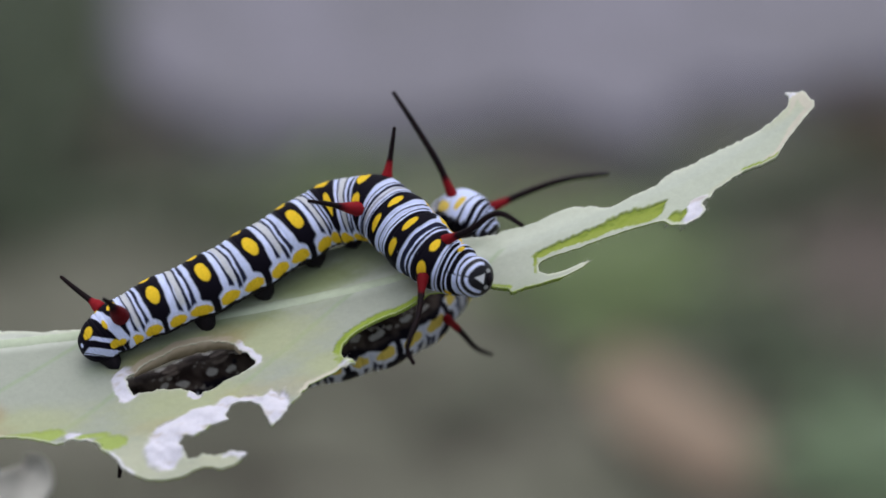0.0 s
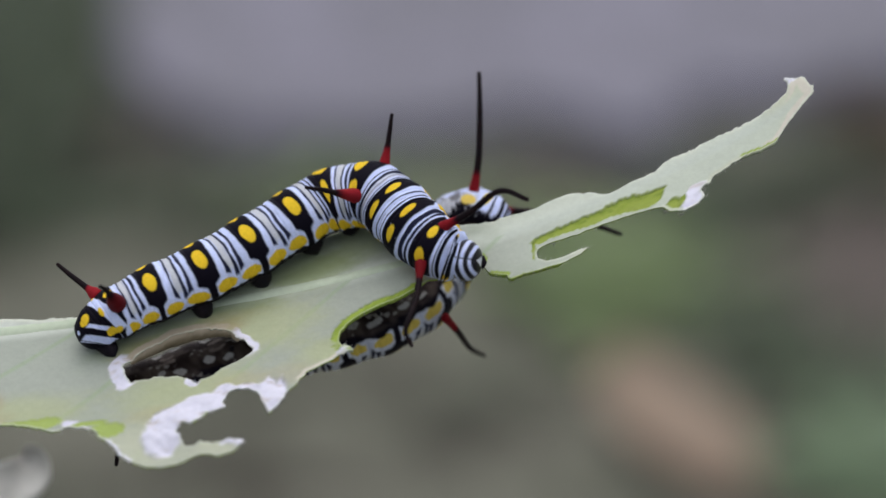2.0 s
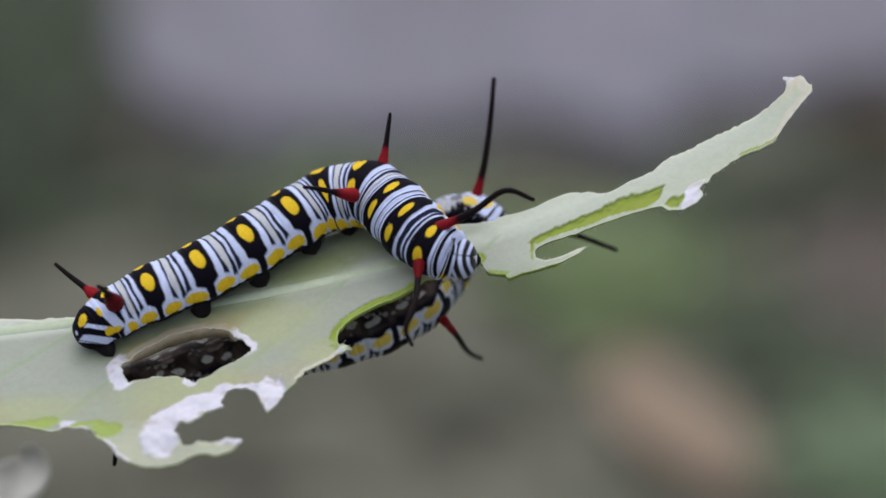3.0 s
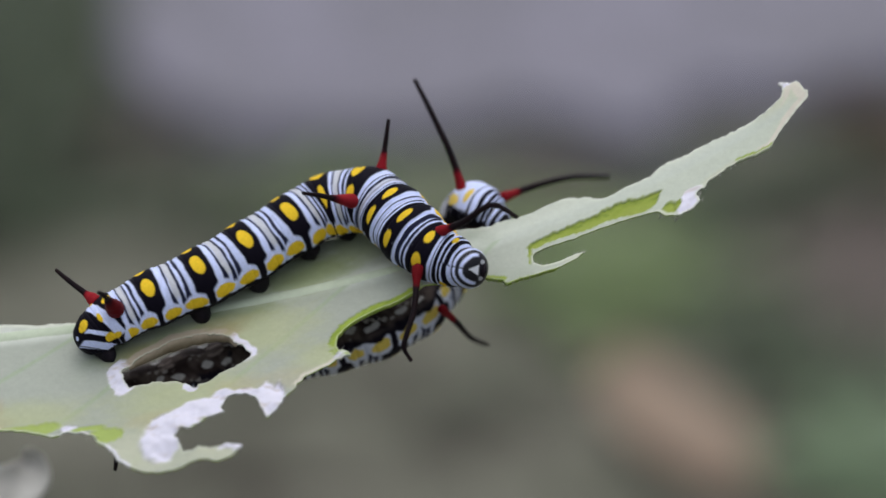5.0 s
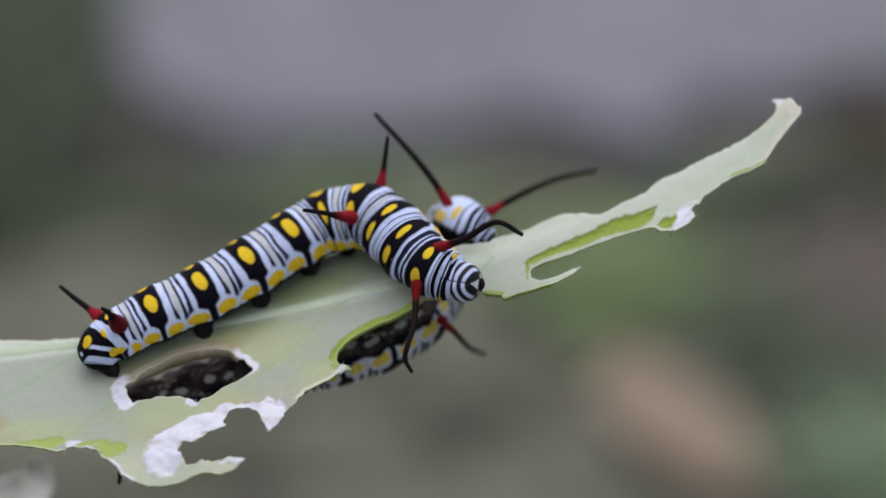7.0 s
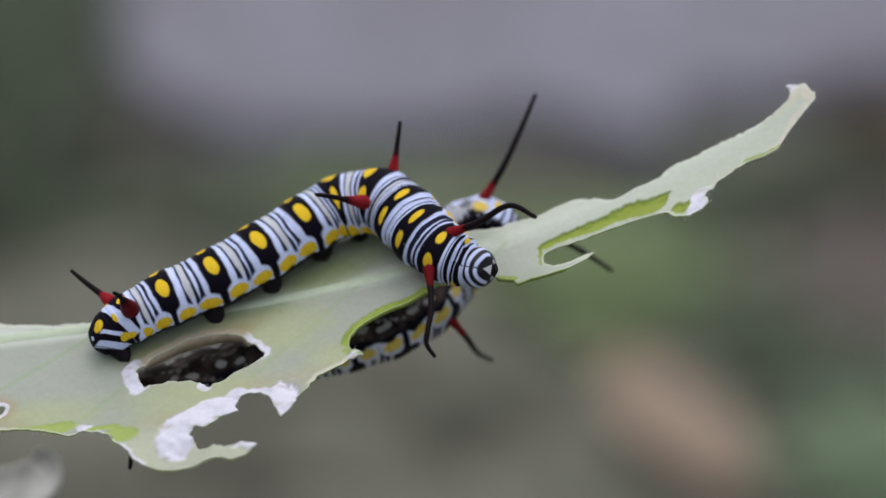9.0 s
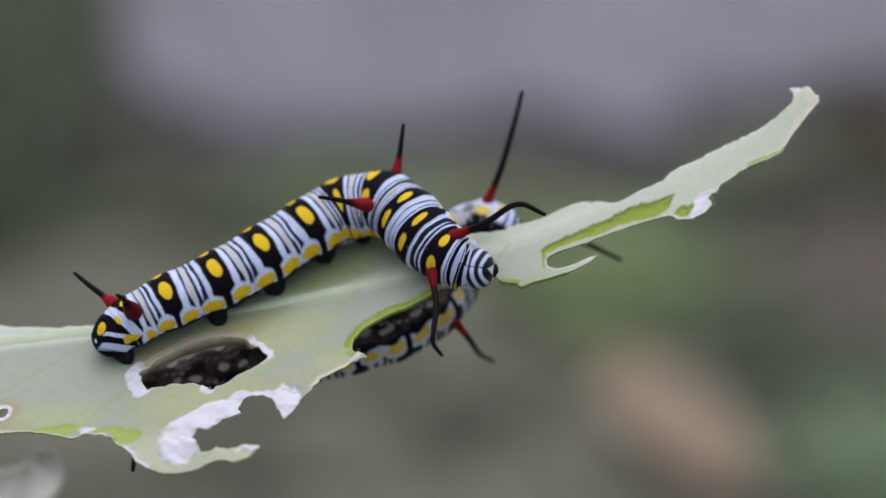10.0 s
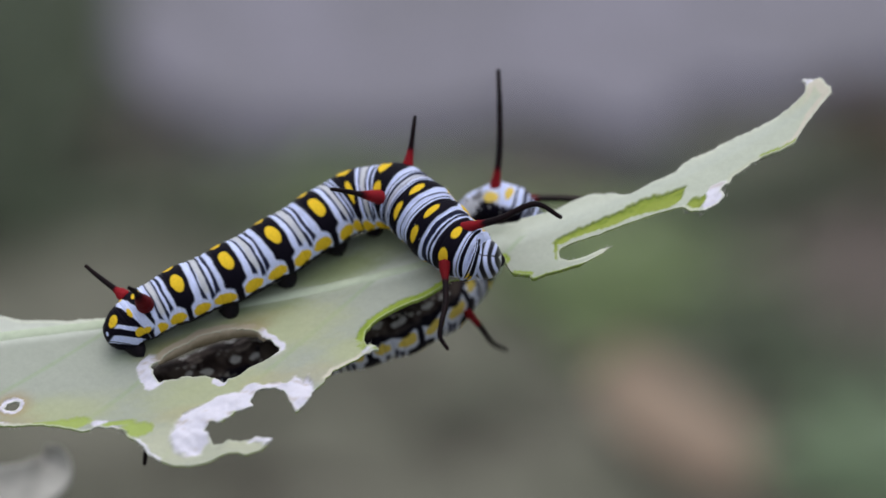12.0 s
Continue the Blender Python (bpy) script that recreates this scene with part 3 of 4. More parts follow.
DRIED = [
    ("dry", -27.62, -7.08, 1.70, 2.12, 1.35),
    ("dry", -17.07, -5.56, 2.00, 1.84, 0.65),
    ("dry", -21.27, -9.3, 0.70, 0.71, 0.70),
    ("cream", -25.07, -15.91, 5.49, 2.82, 19.97),
    ("cream", -18.14, -16.84, 3.50, 1.55, 19.97),
    ("dry", -23.24, -14.48, 1.90, 2.54, 3.00),
    ("dry", -21.97, -12.99, 2.30, 1.34, 3.00),
    ("dry", -19.97, -12.16, 2.20, 1.20, 3.00),
    ("dry", -18.39, -11.25, 1.10, 0.99, 2.00),
    ("dry", -14.29, -12.53, 1.30, 2.26, 2.00),
    ("dry", -16.08, -11.23, 1.70, 0.71, 0.70),
    ("dry", -16.97, -16.75, 1.50, 0.56, 0.40),
    ("tan", -22.84, -4.49, 4.99, 2.26, 0.75),
    ("dry", -8.05, -8.95, 0.95, 0.55, 0.55),
    ("cream", -10.83, -10, 3.00, 2.12, 0.70),
    ("brown", -39.18, -9.02, 3.20, 3.00, 1.90),
    ("dry", -39.18, -9.30, 2.00, 1.60, 0.40),
    ("dry", -31.45, -11.61, 0.80, 0.99, 0.70),
]
TIP_DRIED = [
    ("dry", 22.09, -5.92, 1.40, 2.12, 1.50),
    ("cream", 31.27, 1.15, 2.50, 2.12, 3.00),
    ("cream", 31.0, -1.4, 2.6, 3.4, 1.3),
    ("cream", 25.5, -4.2, 3.6, 1.6, 0.8),
    ("husk", 32.31, -0.4, 0.80, 1.69, 0.70),
    ("husk", 31.62, -1.81, 1.40, 3.88, 0.85),
    ("husk", 29.68, -3.85, 1.60, 2.12, 0.60),
    ("dry", 30.97, 2.18, 0.90, 0.56, 0.35),
    ("cream", 12.28, -6.37, 1.50, 1.13, 1.50),
    ("tan", 12.82, -6.39, 0.70, 0.85, 1.00),
    ("dry", -29.66, -12.61, 2.50, 1.13, 0.30),
]
SHAVED = [
    ("pane", -33.74, -11.72, 1.60, 0.62, 1.50),
    ("pane", -36.28, -11.38, 2.60, 0.20, 1.50),
    ("pane", -28.11, -13.40, 1.30, 0.80, 1.50),
    ("pane", -29.84, -12.33, 1.40, 0.25, 1.50),
    ("husk", -10.70, -10.10, 2.80, 1.30, 0.42),
    ("strip", 17.70, -3.07, 1.60, 0.95, 1.50),
    ("strip", 15.65, -2.51, 1.90, 0.85, 1.50),
    ("strip", 13.17, -2.62, 2.00, 0.70, 1.50),
    ("strip", 10.85, -2.55, 1.90, 0.52, 1.50),
    ("strip", 8.96, -2.69, 1.00, 0.45, 1.50),
    ("strip", 19.02, -2.50, 0.80, 0.22, 1.50),
    ("strip", 8.08, -3.63, 0.17, 1.20, 1.50),
    ("strip", 20.18, -5.18, 0.85, 0.75, 1.50),
    ("dry", -27, -15.54, 1.50, 2.12, 0.30),
    ("fresh", -5.87, -5.04, 4.49, 4.24, 0.70),
    ("fresh", 4.96, -5.21, 1.10, 0.85, 0.32),
    ("fresh", 3.55, -2.55, 0.60, 0.85, 0.45),
    ("fresh", 27.9, -3.68, 1.90, 1.27, 0.34),
    ("fresh", 8.12, -6.28, 2.50, 0.85, 0.12),
]
TISSUE_AND_SHADE = STAINS_AND_SHADE + DRIED + TIP_DRIED + SHAVED
CURLS = [
    (-21.38, -17.9, 7.99, 2.82, -0.4),
    (-21.19, -13.91, 3.00, 2.12, 0.4),
    (-27.74, -7.45, 2.00, 2.12, 0.35),
    (-14.54, -13.29, 2.00, 2.12, 0.5),
    (31.38, 1.2, 3.00, 2.12, 0.6),
    (-41, -8.49, 6.99, 4.24, 0.3),
    (-8.44, -8.89, 3.00, 2.12, -0.3),
]
VEINS = [(-18.13, 1.25), (-7.16, 1.1), (-30.13, 1.4), (-41.16, 1.4), (5.79, 1.0)]


milkweed_leaf = leaf()


def plant_stem():
    """The stem that carries the leaf, beside the view, down to the soil."""
    top = PLANT @ Vector((-0.0765, 0.006, -0.017))
    pts = [(top.x - 0.004, top.y + 0.004, -0.01), (top.x - 0.006, top.y + 0.012, 0.12), (top.x - 0.003, top.y + 0.006, 0.27), (top.x, top.y, top.z + 0.004)]
    v, f = tube(np.array(pts), [0.0042, 0.0036, 0.0032, 0.0028], 16, 40)
    root = new("milkweed_plant")
    mesh_object("stem", v, f, [STEM], root, scale=1.0)
    return tagged(root, "green milkweed plant stem rising from the soil", "plant")


plant_stem()


# ---- caterpillars ----
LINE = (0.014, 0.016, 0.038)
WHITE, CREAM, YELLOW, INK, BELLY = (0.61, 0.68, 0.97), (0.50, 0.50, 0.47), (0.77, 0.52, 0.03), (0.006, 0.005, 0.010), (0.024, 0.016, 0.015)
# one row per body ring from the tail to the neck; the number of the ring is its place here
RING_A8, RING_A2, RING_T3, RING_T2 = 2, 8, 10, 11


def skin_pattern(q, th, seed, calm=0.0, mini=1.0, last=99.0):
    """Colours of the banded skin: q counts the rings from the tail, th is the angle from the back."""
    q = q - 0.2 * (mini < 1.0)
    ring = np.round(q)
    f = q - ring                                       # -0.5 .. 0.5, 0 in the middle of the black band
    f = f + 0.022 * wave_noise(seed, th * 2.0, q * 3.0) + 0.010 * wave_noise(seed + 1, th * 6.0, q * 7.0) + 0.011 * wave_noise(seed + 40, th * 15.0, q * 12.0)
    at = np.degrees(np.abs(th)) + 3.0 * wave_noise(seed + 2, q * 5.0, th)
    if mini < 1.0:
        f = f + 0.025 * wave_noise(seed + 50, q * 9, th * 5)
        at = at + 5.0 * wave_noise(seed + 51, q * 11, th * 4)
    g = np.where(f < 0, f + 1.0, f)                    # 0 .. 1 from this band towards the next one
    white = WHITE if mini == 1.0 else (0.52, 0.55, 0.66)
    col = np.tile(np.array(white), (len(q), 1))

    def paint(tint, amount):
        nonlocal col
        col = blend(col, tint, amount)

    def band(x, lo, hi, soft=0.018):
        return step(lo - soft, lo + soft, x) * step(hi + soft, hi - soft, x)

    # cream stripe and thin black lines between the bands, uneven from ring to ring
    base_ring = np.where(f < 0, ring - 1, ring)
    wob = 0.022 * np.sin(base_ring * 5.1 + 1.0) + 0.016 * wave_noise(seed + 11, th * 2.6, base_ring * 4.0)
    front = (q > 8.4)
    paint(CREAM, band(g + wob, 0.385, 0.515) * np.where(front, 0.0, 0.75) * step(84, 66, at))
    paint(CREAM, band(g + wob, 0.46, 0.62) * (base_ring == 8) * front * 0.55)
    paint((0.40, 0.43, 0.58), step(0.2, 0.9, wave_noise(seed + 12, th * 5.0, q * 9.0)) * 0.35 * (1 - 0.8 * calm))
    # three lines a ring that swell and end on the side, the first over its yellow patch
    for k, (mid, thin, swell, end) in enumerate(((0.362, 0.021, 0.030, 100), (0.530, 0.023, 0.020, 91), (0.640, 0.029, 0.026, 100))):
        half = thin + swell * step(48, 88, at) + 0.006 * wave_noise(seed + 13 + k, th * 3.3, base_ring * 6.0)
        line = step(half + 0.017, half - 0.017, np.abs(g + wob + 0.012 * np.sin(at * 0.07 + base_ring * 1.7 + k) - mid))
        paint(LINE, line * step(end + 5, end - 5, at) * np.where(front, 0.0, 1.0))
    for base, mid, half, tint in ((8, 0.455, 0.028, LINE), (8, 0.575, 0.010, (0.16, 0.16, 0.22)), (8, 0.685, 0.022, LINE), (9, 0.425, 0.016, LINE), (9, 0.525, 0.010, (0.12, 0.12, 0.18)),
                                  (9, 0.625, 0.014, LINE), (10, 0.435, 0.050, LINE), (10, 0.590, 0.030, LINE)):
        half = half * (1.15 + 0.7 * step(25, 80, at) + 0.35 * wave_noise(seed + 17, th * 4.0, base * 3.0 + mid * 9))
        paint(tint, step(half + 0.011, half - 0.011, np.abs(g + wob * 0.8 + 0.010 * wave_noise(seed + 19, th * 6.0, base * 2.0 + mid * 5) - mid)) * front * (base_ring == base) * (1 - calm))
    # broad black bands, drawn in towards the side
    wide = np.where(ring == RING_T2, 0.345, np.where(ring == RING_A8, 0.26, np.where(ring == RING_A2, 0.26, np.where(ring == RING_T3, 0.275, np.where(ring == 9, 0.238, np.where(ring == 7, 0.29, 0.228))))))
    wide = wide * (1 - 0.14 * step(30, 66, at) - 0.56 * step(72, 103, at)) + 0.014 * wave_noise(seed + 16, th * 4.0, ring * 7.0)
    band_on = (ring >= RING_A8) & (ring <= RING_T2) & ((calm < 0.5) | (ring < RING_T3))
    paint(INK, step(wide + 0.02, wide - 0.02, np.abs(f + 0.01)) * band_on)
    # neck: narrow close stripes
    neck = (q > 11.35)
    jog = 0.03 * np.sign(th) * (q > 11.8)                # the stripes miss each other along the back
    stripes = ((11.45, 0.016), (11.62, 0.096), (11.96, 0.120), (12.31, 0.128))
    if calm:
        stripes = ((11.98, 0.045), (12.26, 0.065), (12.52, 0.085), (12.78, 0.08))
    for c, half in stripes:
        if c > last:
            break
        half = half * (1 + 0.25 * wave_noise(seed + 24, th * 3.0, c * 7.0)) 
        paint(INK, step(half + 0.014, half - 0.014, np.abs(q - c + jog + 0.014 * np.sin(th * 3 + c) + 0.012 * wave_noise(seed + 15, th * 6, q * 4))) * neck)
    paint(INK, step(0.05, 0.02, np.abs(th)) * step(11.85, 12.0, q) * (1 - calm) * (q < last))
    # tail: black with slanting white marks and small yellow ones, about a back line that lies a little over
    lean = np.abs(th + 0.42)
    drift = 0.03 * wave_noise(seed + 14, th * 4, q * 6)
    paint(INK, step(1.95, 1.85, q))
    paint(white, step(0.165, 0.125, np.abs(q + drift - 1.64 - 0.20 * lean)) * step(2.05, 1.90, lean))
    paint(white, step(0.150, 0.110, np.abs(q + drift - 1.12 - 0.95 * (lean - 1.17))) * band(lean, 0.98, 1.80, 0.05))
    low_white = step(0.34, 0.28, np.abs(q + drift - 0.34 - 0.95 * (lean - 1.27))) * band(lean, 1.22, 2.40, 0.06)
    paint(white, low_white * step(0.02, 0.05, np.abs(q + drift - 0.20 - 0.80 * (lean - 1.27))))
    paint(white, step(1.1, 0.85, np.hypot((q - 0.36) / 0.10, (lean - 0.80) / 0.14)))
    # yellow ovals, a pair on every band
    spot_at = np.where(ring == RING_T2, 27.0, np.where(ring == RING_A2, 28.0, np.where(ring >= 9, 26.0, 31.0)))
    size = np.where(ring == RING_T2, 1.0, np.where(ring == RING_A8, 0.6, np.where(ring == RING_A2, 0.95, 1.0)))
    shift = np.where(ring == RING_A8, -0.26, np.where(ring == RING_A2, -0.13, np.where(ring == RING_T2, 0.01, 0.0)))
    long = np.where(ring == RING_T2, 0.140, np.where(ring >= 9, 0.100, np.where(ring == 7, 0.155, 0.120)))
    tall = np.where(ring == RING_T2, 15.0, np.where(ring >= 9, 17.0, np.where(ring == 7, 22.0, 20.0)))
    d = np.hypot((f - shift) / (long * size), (np.degrees(np.abs(th)) - spot_at) / (tall * size)) + 0.10 * wave_noise(seed + 5, th * 7, q * 7)
    paint(YELLOW, step(1.08, 0.94, d) * band_on)
    if calm:
        mottle = wave_noise(seed + 6, q * 14, th * 7)
        paint((0.42, 0.42, 0.43), step(45, 86, at + 30 * mottle) * step(11.6, 11.2, q) * 0.8)
        paint((0.10, 0.095, 0.10), step(0.1, 0.5, wave_noise(seed + 62, q * 7, th * 5) + 0.4 * mottle) * step(11.15, 10.8, q) * 0.8)
        paint(INK, step(94, 103, at + 13 * mottle + 8 * wave_noise(seed + 60, q * 5, th * 2)) * step(12.5, 12.2, q))
        paint((0.40, 0.40, 0.46), step(0.45, 0.7, wave_noise(seed + 8, q * 19, th * 11)) * step(92, 100, at) * 0.6)
        for qc, tc, lq, lt in ((11.66, 1.10, 0.15, 0.36), (11.11, 1.46, 0.26, 0.22), (11.66, -1.10, 0.15, 0.36)):
            dc = np.hypot((q - qc) / lq, (th - tc) / lt) + 0.1 * mottle
            paint((0.70, 0.52, 0.12), step(1.1, 0.85, dc))
    for qc, tc, lq, lt in ((0.98, 0.68, 0.30, 0.26), (1.62, 1.84, 0.22, 0.20), (1.90, 1.92, 0.15, 0.13), (2.13, 0.44, 0.12, 0.17)):
        paint(YELLOW, step(1.08, 0.92, np.hypot((q - qc + 0.2 * (lean - tc)) / lq, (lean - tc) / lt) + 0.12 * wave_noise(seed + 25, q * 9, th * 9)))
    d1 = np.hypot((q - 12.04) / 0.15, (np.degrees(np.abs(th)) - 65) / 13)
    paint(YELLOW, step(1.1, 0.9, d1) * (1 - calm) * (last > 12.0))
    dots = wave_noise(seed + 30, q * 47, th * 23) * wave_noise(seed + 31, q * 31, th * 37)
    paint((0.45, 0.47, 0.58), step(0.50, 0.62, dots) * (ring >= RING_T3) * (ring <= RING_T2) * (at < 120) * 0.8)
    # side: white scallops with two yellow patches a ring, black below
    side = (q > 2.22) & (q < 11.7) & (calm < 0.5)
    scallop = 95 - 17 * np.abs(np.sin(2 * math.pi * g)) ** 0.8 + 3 * wave_noise(seed + 26, q * 8, th * 2)
    paint(white, step(scallop - 4, scallop + 2, at) * side * step(0.05, 0.09, np.abs(f)) * step(0.035, 0.06, np.abs(g - 0.5)))
    patch = np.minimum(np.hypot((g - 0.27) / (0.195 * mini), (at - 100) / (13.2 * mini)), np.hypot((g - 0.73) / (0.195 * mini), (at - 100) / (13.2 * mini)))
    patch = np.where((q > 6.4) & (q < 8.5), patch * 0.86, patch) + 0.14 * wave_noise(seed + 7, q * 11, th * 11)
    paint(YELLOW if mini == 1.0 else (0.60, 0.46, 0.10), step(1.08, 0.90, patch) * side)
    under = step(112, 116, at + 4 * np.cos(4 * math.pi * (g - 0.25)))
    paint(INK, under)
    paint(BELLY, step(128, 138, at) * 0.9)
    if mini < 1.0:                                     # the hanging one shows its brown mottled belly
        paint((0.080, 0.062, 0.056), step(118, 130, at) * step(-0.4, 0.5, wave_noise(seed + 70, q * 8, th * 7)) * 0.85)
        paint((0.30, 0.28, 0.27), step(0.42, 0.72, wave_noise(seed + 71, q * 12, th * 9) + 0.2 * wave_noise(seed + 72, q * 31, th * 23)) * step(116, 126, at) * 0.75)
    pale = np.minimum(np.hypot((g - 0.30) / 0.13, (at - 150) / 9), np.hypot((g - 0.70) / 0.15, (at - 142) / 8)) + 0.25 * wave_noise(seed + 9, q * 13, th * 9)
    paint((0.35, 0.34, 0.34), step(1.0, 0.75, pale) * side)
    pale = np.hypot((g - 0.5) / 0.17, (at - 171) / 6) + 0.25 * wave_noise(seed + 10, q * 9, th * 7)
    paint((0.16, 0.13, 0.12), step(1.0, 0.75, pale) * side)
    return col


def body_tube(centres, backs, radii, first, q0, q1, per_ring, around, seed, origin, calm=0.0, mini=1.0, dome=0.0, last=99.0):
    """A swept, ringed body: verts about origin, faces, colours."""
    rows = max(int((q1 - q0) * per_ring), 8)
    q = np.linspace(q0, q1, rows)
    c = spline(centres, q - first)
    back = spline(backs, q - first)
    r = spline(np.asarray(radii)[:, None], q - first)[:, 0]
    t = unit(np.gradient(c, axis=0))
    d = unit(back - np.sum(back * t, axis=1)[:, None] * t)
    l = np.cross(t, d)
    th = np.linspace(-math.pi, math.pi, around, endpoint=False)
    f = q - np.round(q)
    g = np.where(f < 0, f + 1, f)
    crease = 1.0 + 0.026 * np.cos(2 * math.pi * (g - 0.05))
    for x0 in (0.32, 0.50, 0.66, 0.84):
        crease -= 0.027 * np.exp(-((g - x0) / 0.028) ** 2)
    if q0 < 0:                                           # the tail closes in a dome
        r = r * np.sqrt(np.clip(1 - (np.clip(0.55 - q, 0, None) / 0.615) ** 2, 0.0, 1))
    if dome:                                             # and the body in a dome inside the neck
        r = r * np.sqrt(np.clip(1 - (np.clip(q - q1 + dome, 0, None) / (dome + 0.01)) ** 2, 0, 1))
    rr = (r * crease)[:, None] * np.ones((1, around))
    low = np.cos(th)[None, :]
    rr = rr * (1.0 - 0.10 * step(0.2, 1.0, -low)) * (1 + 0.012 * wave_noise(seed + 20, q[:, None] * 9, th[None, :] * 3))
    bulge = np.exp(-((np.degrees(np.abs(th)) - 113) / 14) ** 2)[None, :] * (0.035 * np.abs(np.sin(2 * math.pi * g)))[:, None]
    rr = rr * (1 + bulge)
    v = c[:, None] + rr[..., None] * (np.cos(th)[None, :, None] * d[:, None] + np.sin(th)[None, :, None] * l[:, None])
    qq, tt = np.broadcast_arrays(q[:, None], th[None, :])
    col = skin_pattern(qq.ravel(), tt.ravel(), seed, calm, mini, last)
    faces = grid_faces(rows, around).tolist()
    n = rows * around
    faces.append(list(range(around))[::-1])
    faces.append(list(range(n - around, n)))
    return v.reshape(-1, 3) - np.asarray(origin), faces, col


def ring_frame(centres, backs, radii, first, q):
    """Centre, forward, back and side directions and radius of the body at q."""
    qa = np.array([q - 0.02, q, q + 0.02]) - first
    c = spline(centres, qa)
    t = unit(c[2] - c[0])
    b = spline(backs, qa)[1]
    b = unit(b - (b @ t) * t)
    return c[1], t, b, np.cross(t, b), float(spline(np.asarray(radii)[:, None], qa)[1, 0])


def head(parent, centre, facing, up, radius, origin):
    """Round banded head capsule with jaws; facing: where the face looks."""
    n, m = 90, 120
    al, ph = np.meshgrid(np.linspace(0.001, math.pi - 0.001, n), np.linspace(0, 2 * math.pi, m, endpoint=False), indexing="ij")
    fz = unit(np.array(facing, float))
    upv = np.array(up, float)
    upv = unit(upv - (upv @ fz) * fz)
    sx = np.cross(fz, upv)
    dent = 1 - 0.05 * np.exp(-((ph - math.pi / 2) / 0.22) ** 2) * np.sin(al) - 0.05 * np.exp(-(al / 0.35) ** 2)
    p = (np.cos(al) * 0.88)[..., None] * fz + (np.sin(al) * np.sin(ph))[..., None] * upv * 1.02 + (np.sin(al) * np.cos(ph))[..., None] * sx * 1.06
    v = np.asarray(centre) - np.asarray(origin) + radius * dent[..., None] * p
    a = np.degrees(al) + 3 * np.sin(3 * ph + 0.7)
    x, y = np.sin(al) * np.cos(ph), np.sin(al) * np.sin(ph)
    col = np.tile(np.array(INK), (n * m, 1))
    a, x, y = a.ravel(), x.ravel(), y.ravel()
    rise = np.sin(ph).ravel()
    for lo, hi, low in ((37, 49, -0.25), (64, 78, -0.70), (96, 109, -1.2)):                 # arches, open at the mouth
        col = blend(col, WHITE, step(lo - 2.5, lo + 2.5, a) * step(hi + 2.5, hi - 2.5, a) * step(low - 0.12, low + 0.12, rise))
    tri = np.maximum(-(y + 0.17), 1.05 * np.abs(x) + 0.5 * (y - 0.31)) * (al.ravel() < 1.2)
    col = blend(col, (0.66, 0.68, 0.74), step(0.05, 0.0, tri) * (al.ravel() < 1.0))
    cheek = np.hypot((np.abs(x) - 0.40) / 0.11, (y + 0.40) / 0.15)                # pale cheeks beside the mouth
    col = blend(col, (0.36, 0.37, 0.40), step(1.1, 0.8, cheek) * (al.ravel() < 1.3))
    col = blend(col, INK, step(0.05, 0.02, np.abs(x)) * (y > 0.35))               # seam over the crown
    faces = grid_faces(n, m).tolist()
    faces.append(list(range(m))[::-1])
    faces.append(list(range(n * m - m, n * m)))
    ob = mesh_object("head", v.reshape(-1, 3), faces, [HEAD_SKIN], parent, "glossy black head with white arched stripes", col)
    jaw_c = np.asarray(centre) - np.asarray(origin) + radius * (0.70 * fz - 0.52 * upv)
    v, f = tube(np.array([jaw_c + 0.3 * radius * sx, jaw_c + 0.12 * radius * fz, jaw_c - 0.3 * radius * sx]), [0.09 * radius, 0.13 * radius, 0.09 * radius], 12, 12)
    mesh_object("jaws", v, f, [BLACK_SKIN], ob, "small dark jaws")
    return ob


def tentacle(parent, base, bends, origin=(0, 0, 0), thick=0.34, red=0.28, red_thick=0.62, tone=1.0):
    """A fleshy tentacle about its root: black whip with a red conical foot. base and bends in the body's space."""
    base = np.asarray(base, float)
    pts = np.vstack([base, np.asarray(bends, float)]) - base
    v, f = tube(pts, [thick * 1.15, thick, thick * 0.85, thick * 0.62], 14, 60)
    u = len(v) // 14
    knobs = 1 + 0.06 * np.repeat(np.sin(np.arange(u) * 1.9), 14)
    mid = np.repeat(v.reshape(u, 14, 3).mean(axis=1), 14, axis=0)
    v = mid + (v - mid) * knobs[:, None]
    ob = mesh_object("tentacle", v, f, [TENTACLE], parent, "thin black fleshy tentacle")
    ob.location = (base - np.asarray(origin)) * MM
    q = np.linspace(0, red * (len(pts) - 1), 8)
    c = spline(pts, q)
    c[0] = c[0] - unit(c[1] - c[0]) * 0.45
    v, f = tube(c, [red_thick * 1.3, red_thick, max(red_thick * 0.75, thick * 1.2), thick * 1.10], 16, 30)
    along = np.repeat(np.linspace(0, 1, len(v) // 16), 16)
    tint = blend(np.tile(np.array((0.27, 0.015, 0.022)) * tone, (len(v), 1)), (0.012, 0.006, 0.010), step(0.60, 1.0, along + 0.12 * wave_noise(3, v[:, 0] * 9, v[:, 2] * 9)))
    mesh_object("tentacle_base", v, f, [SKIN], ob, "crimson conical tentacle foot", tint)
    return ob


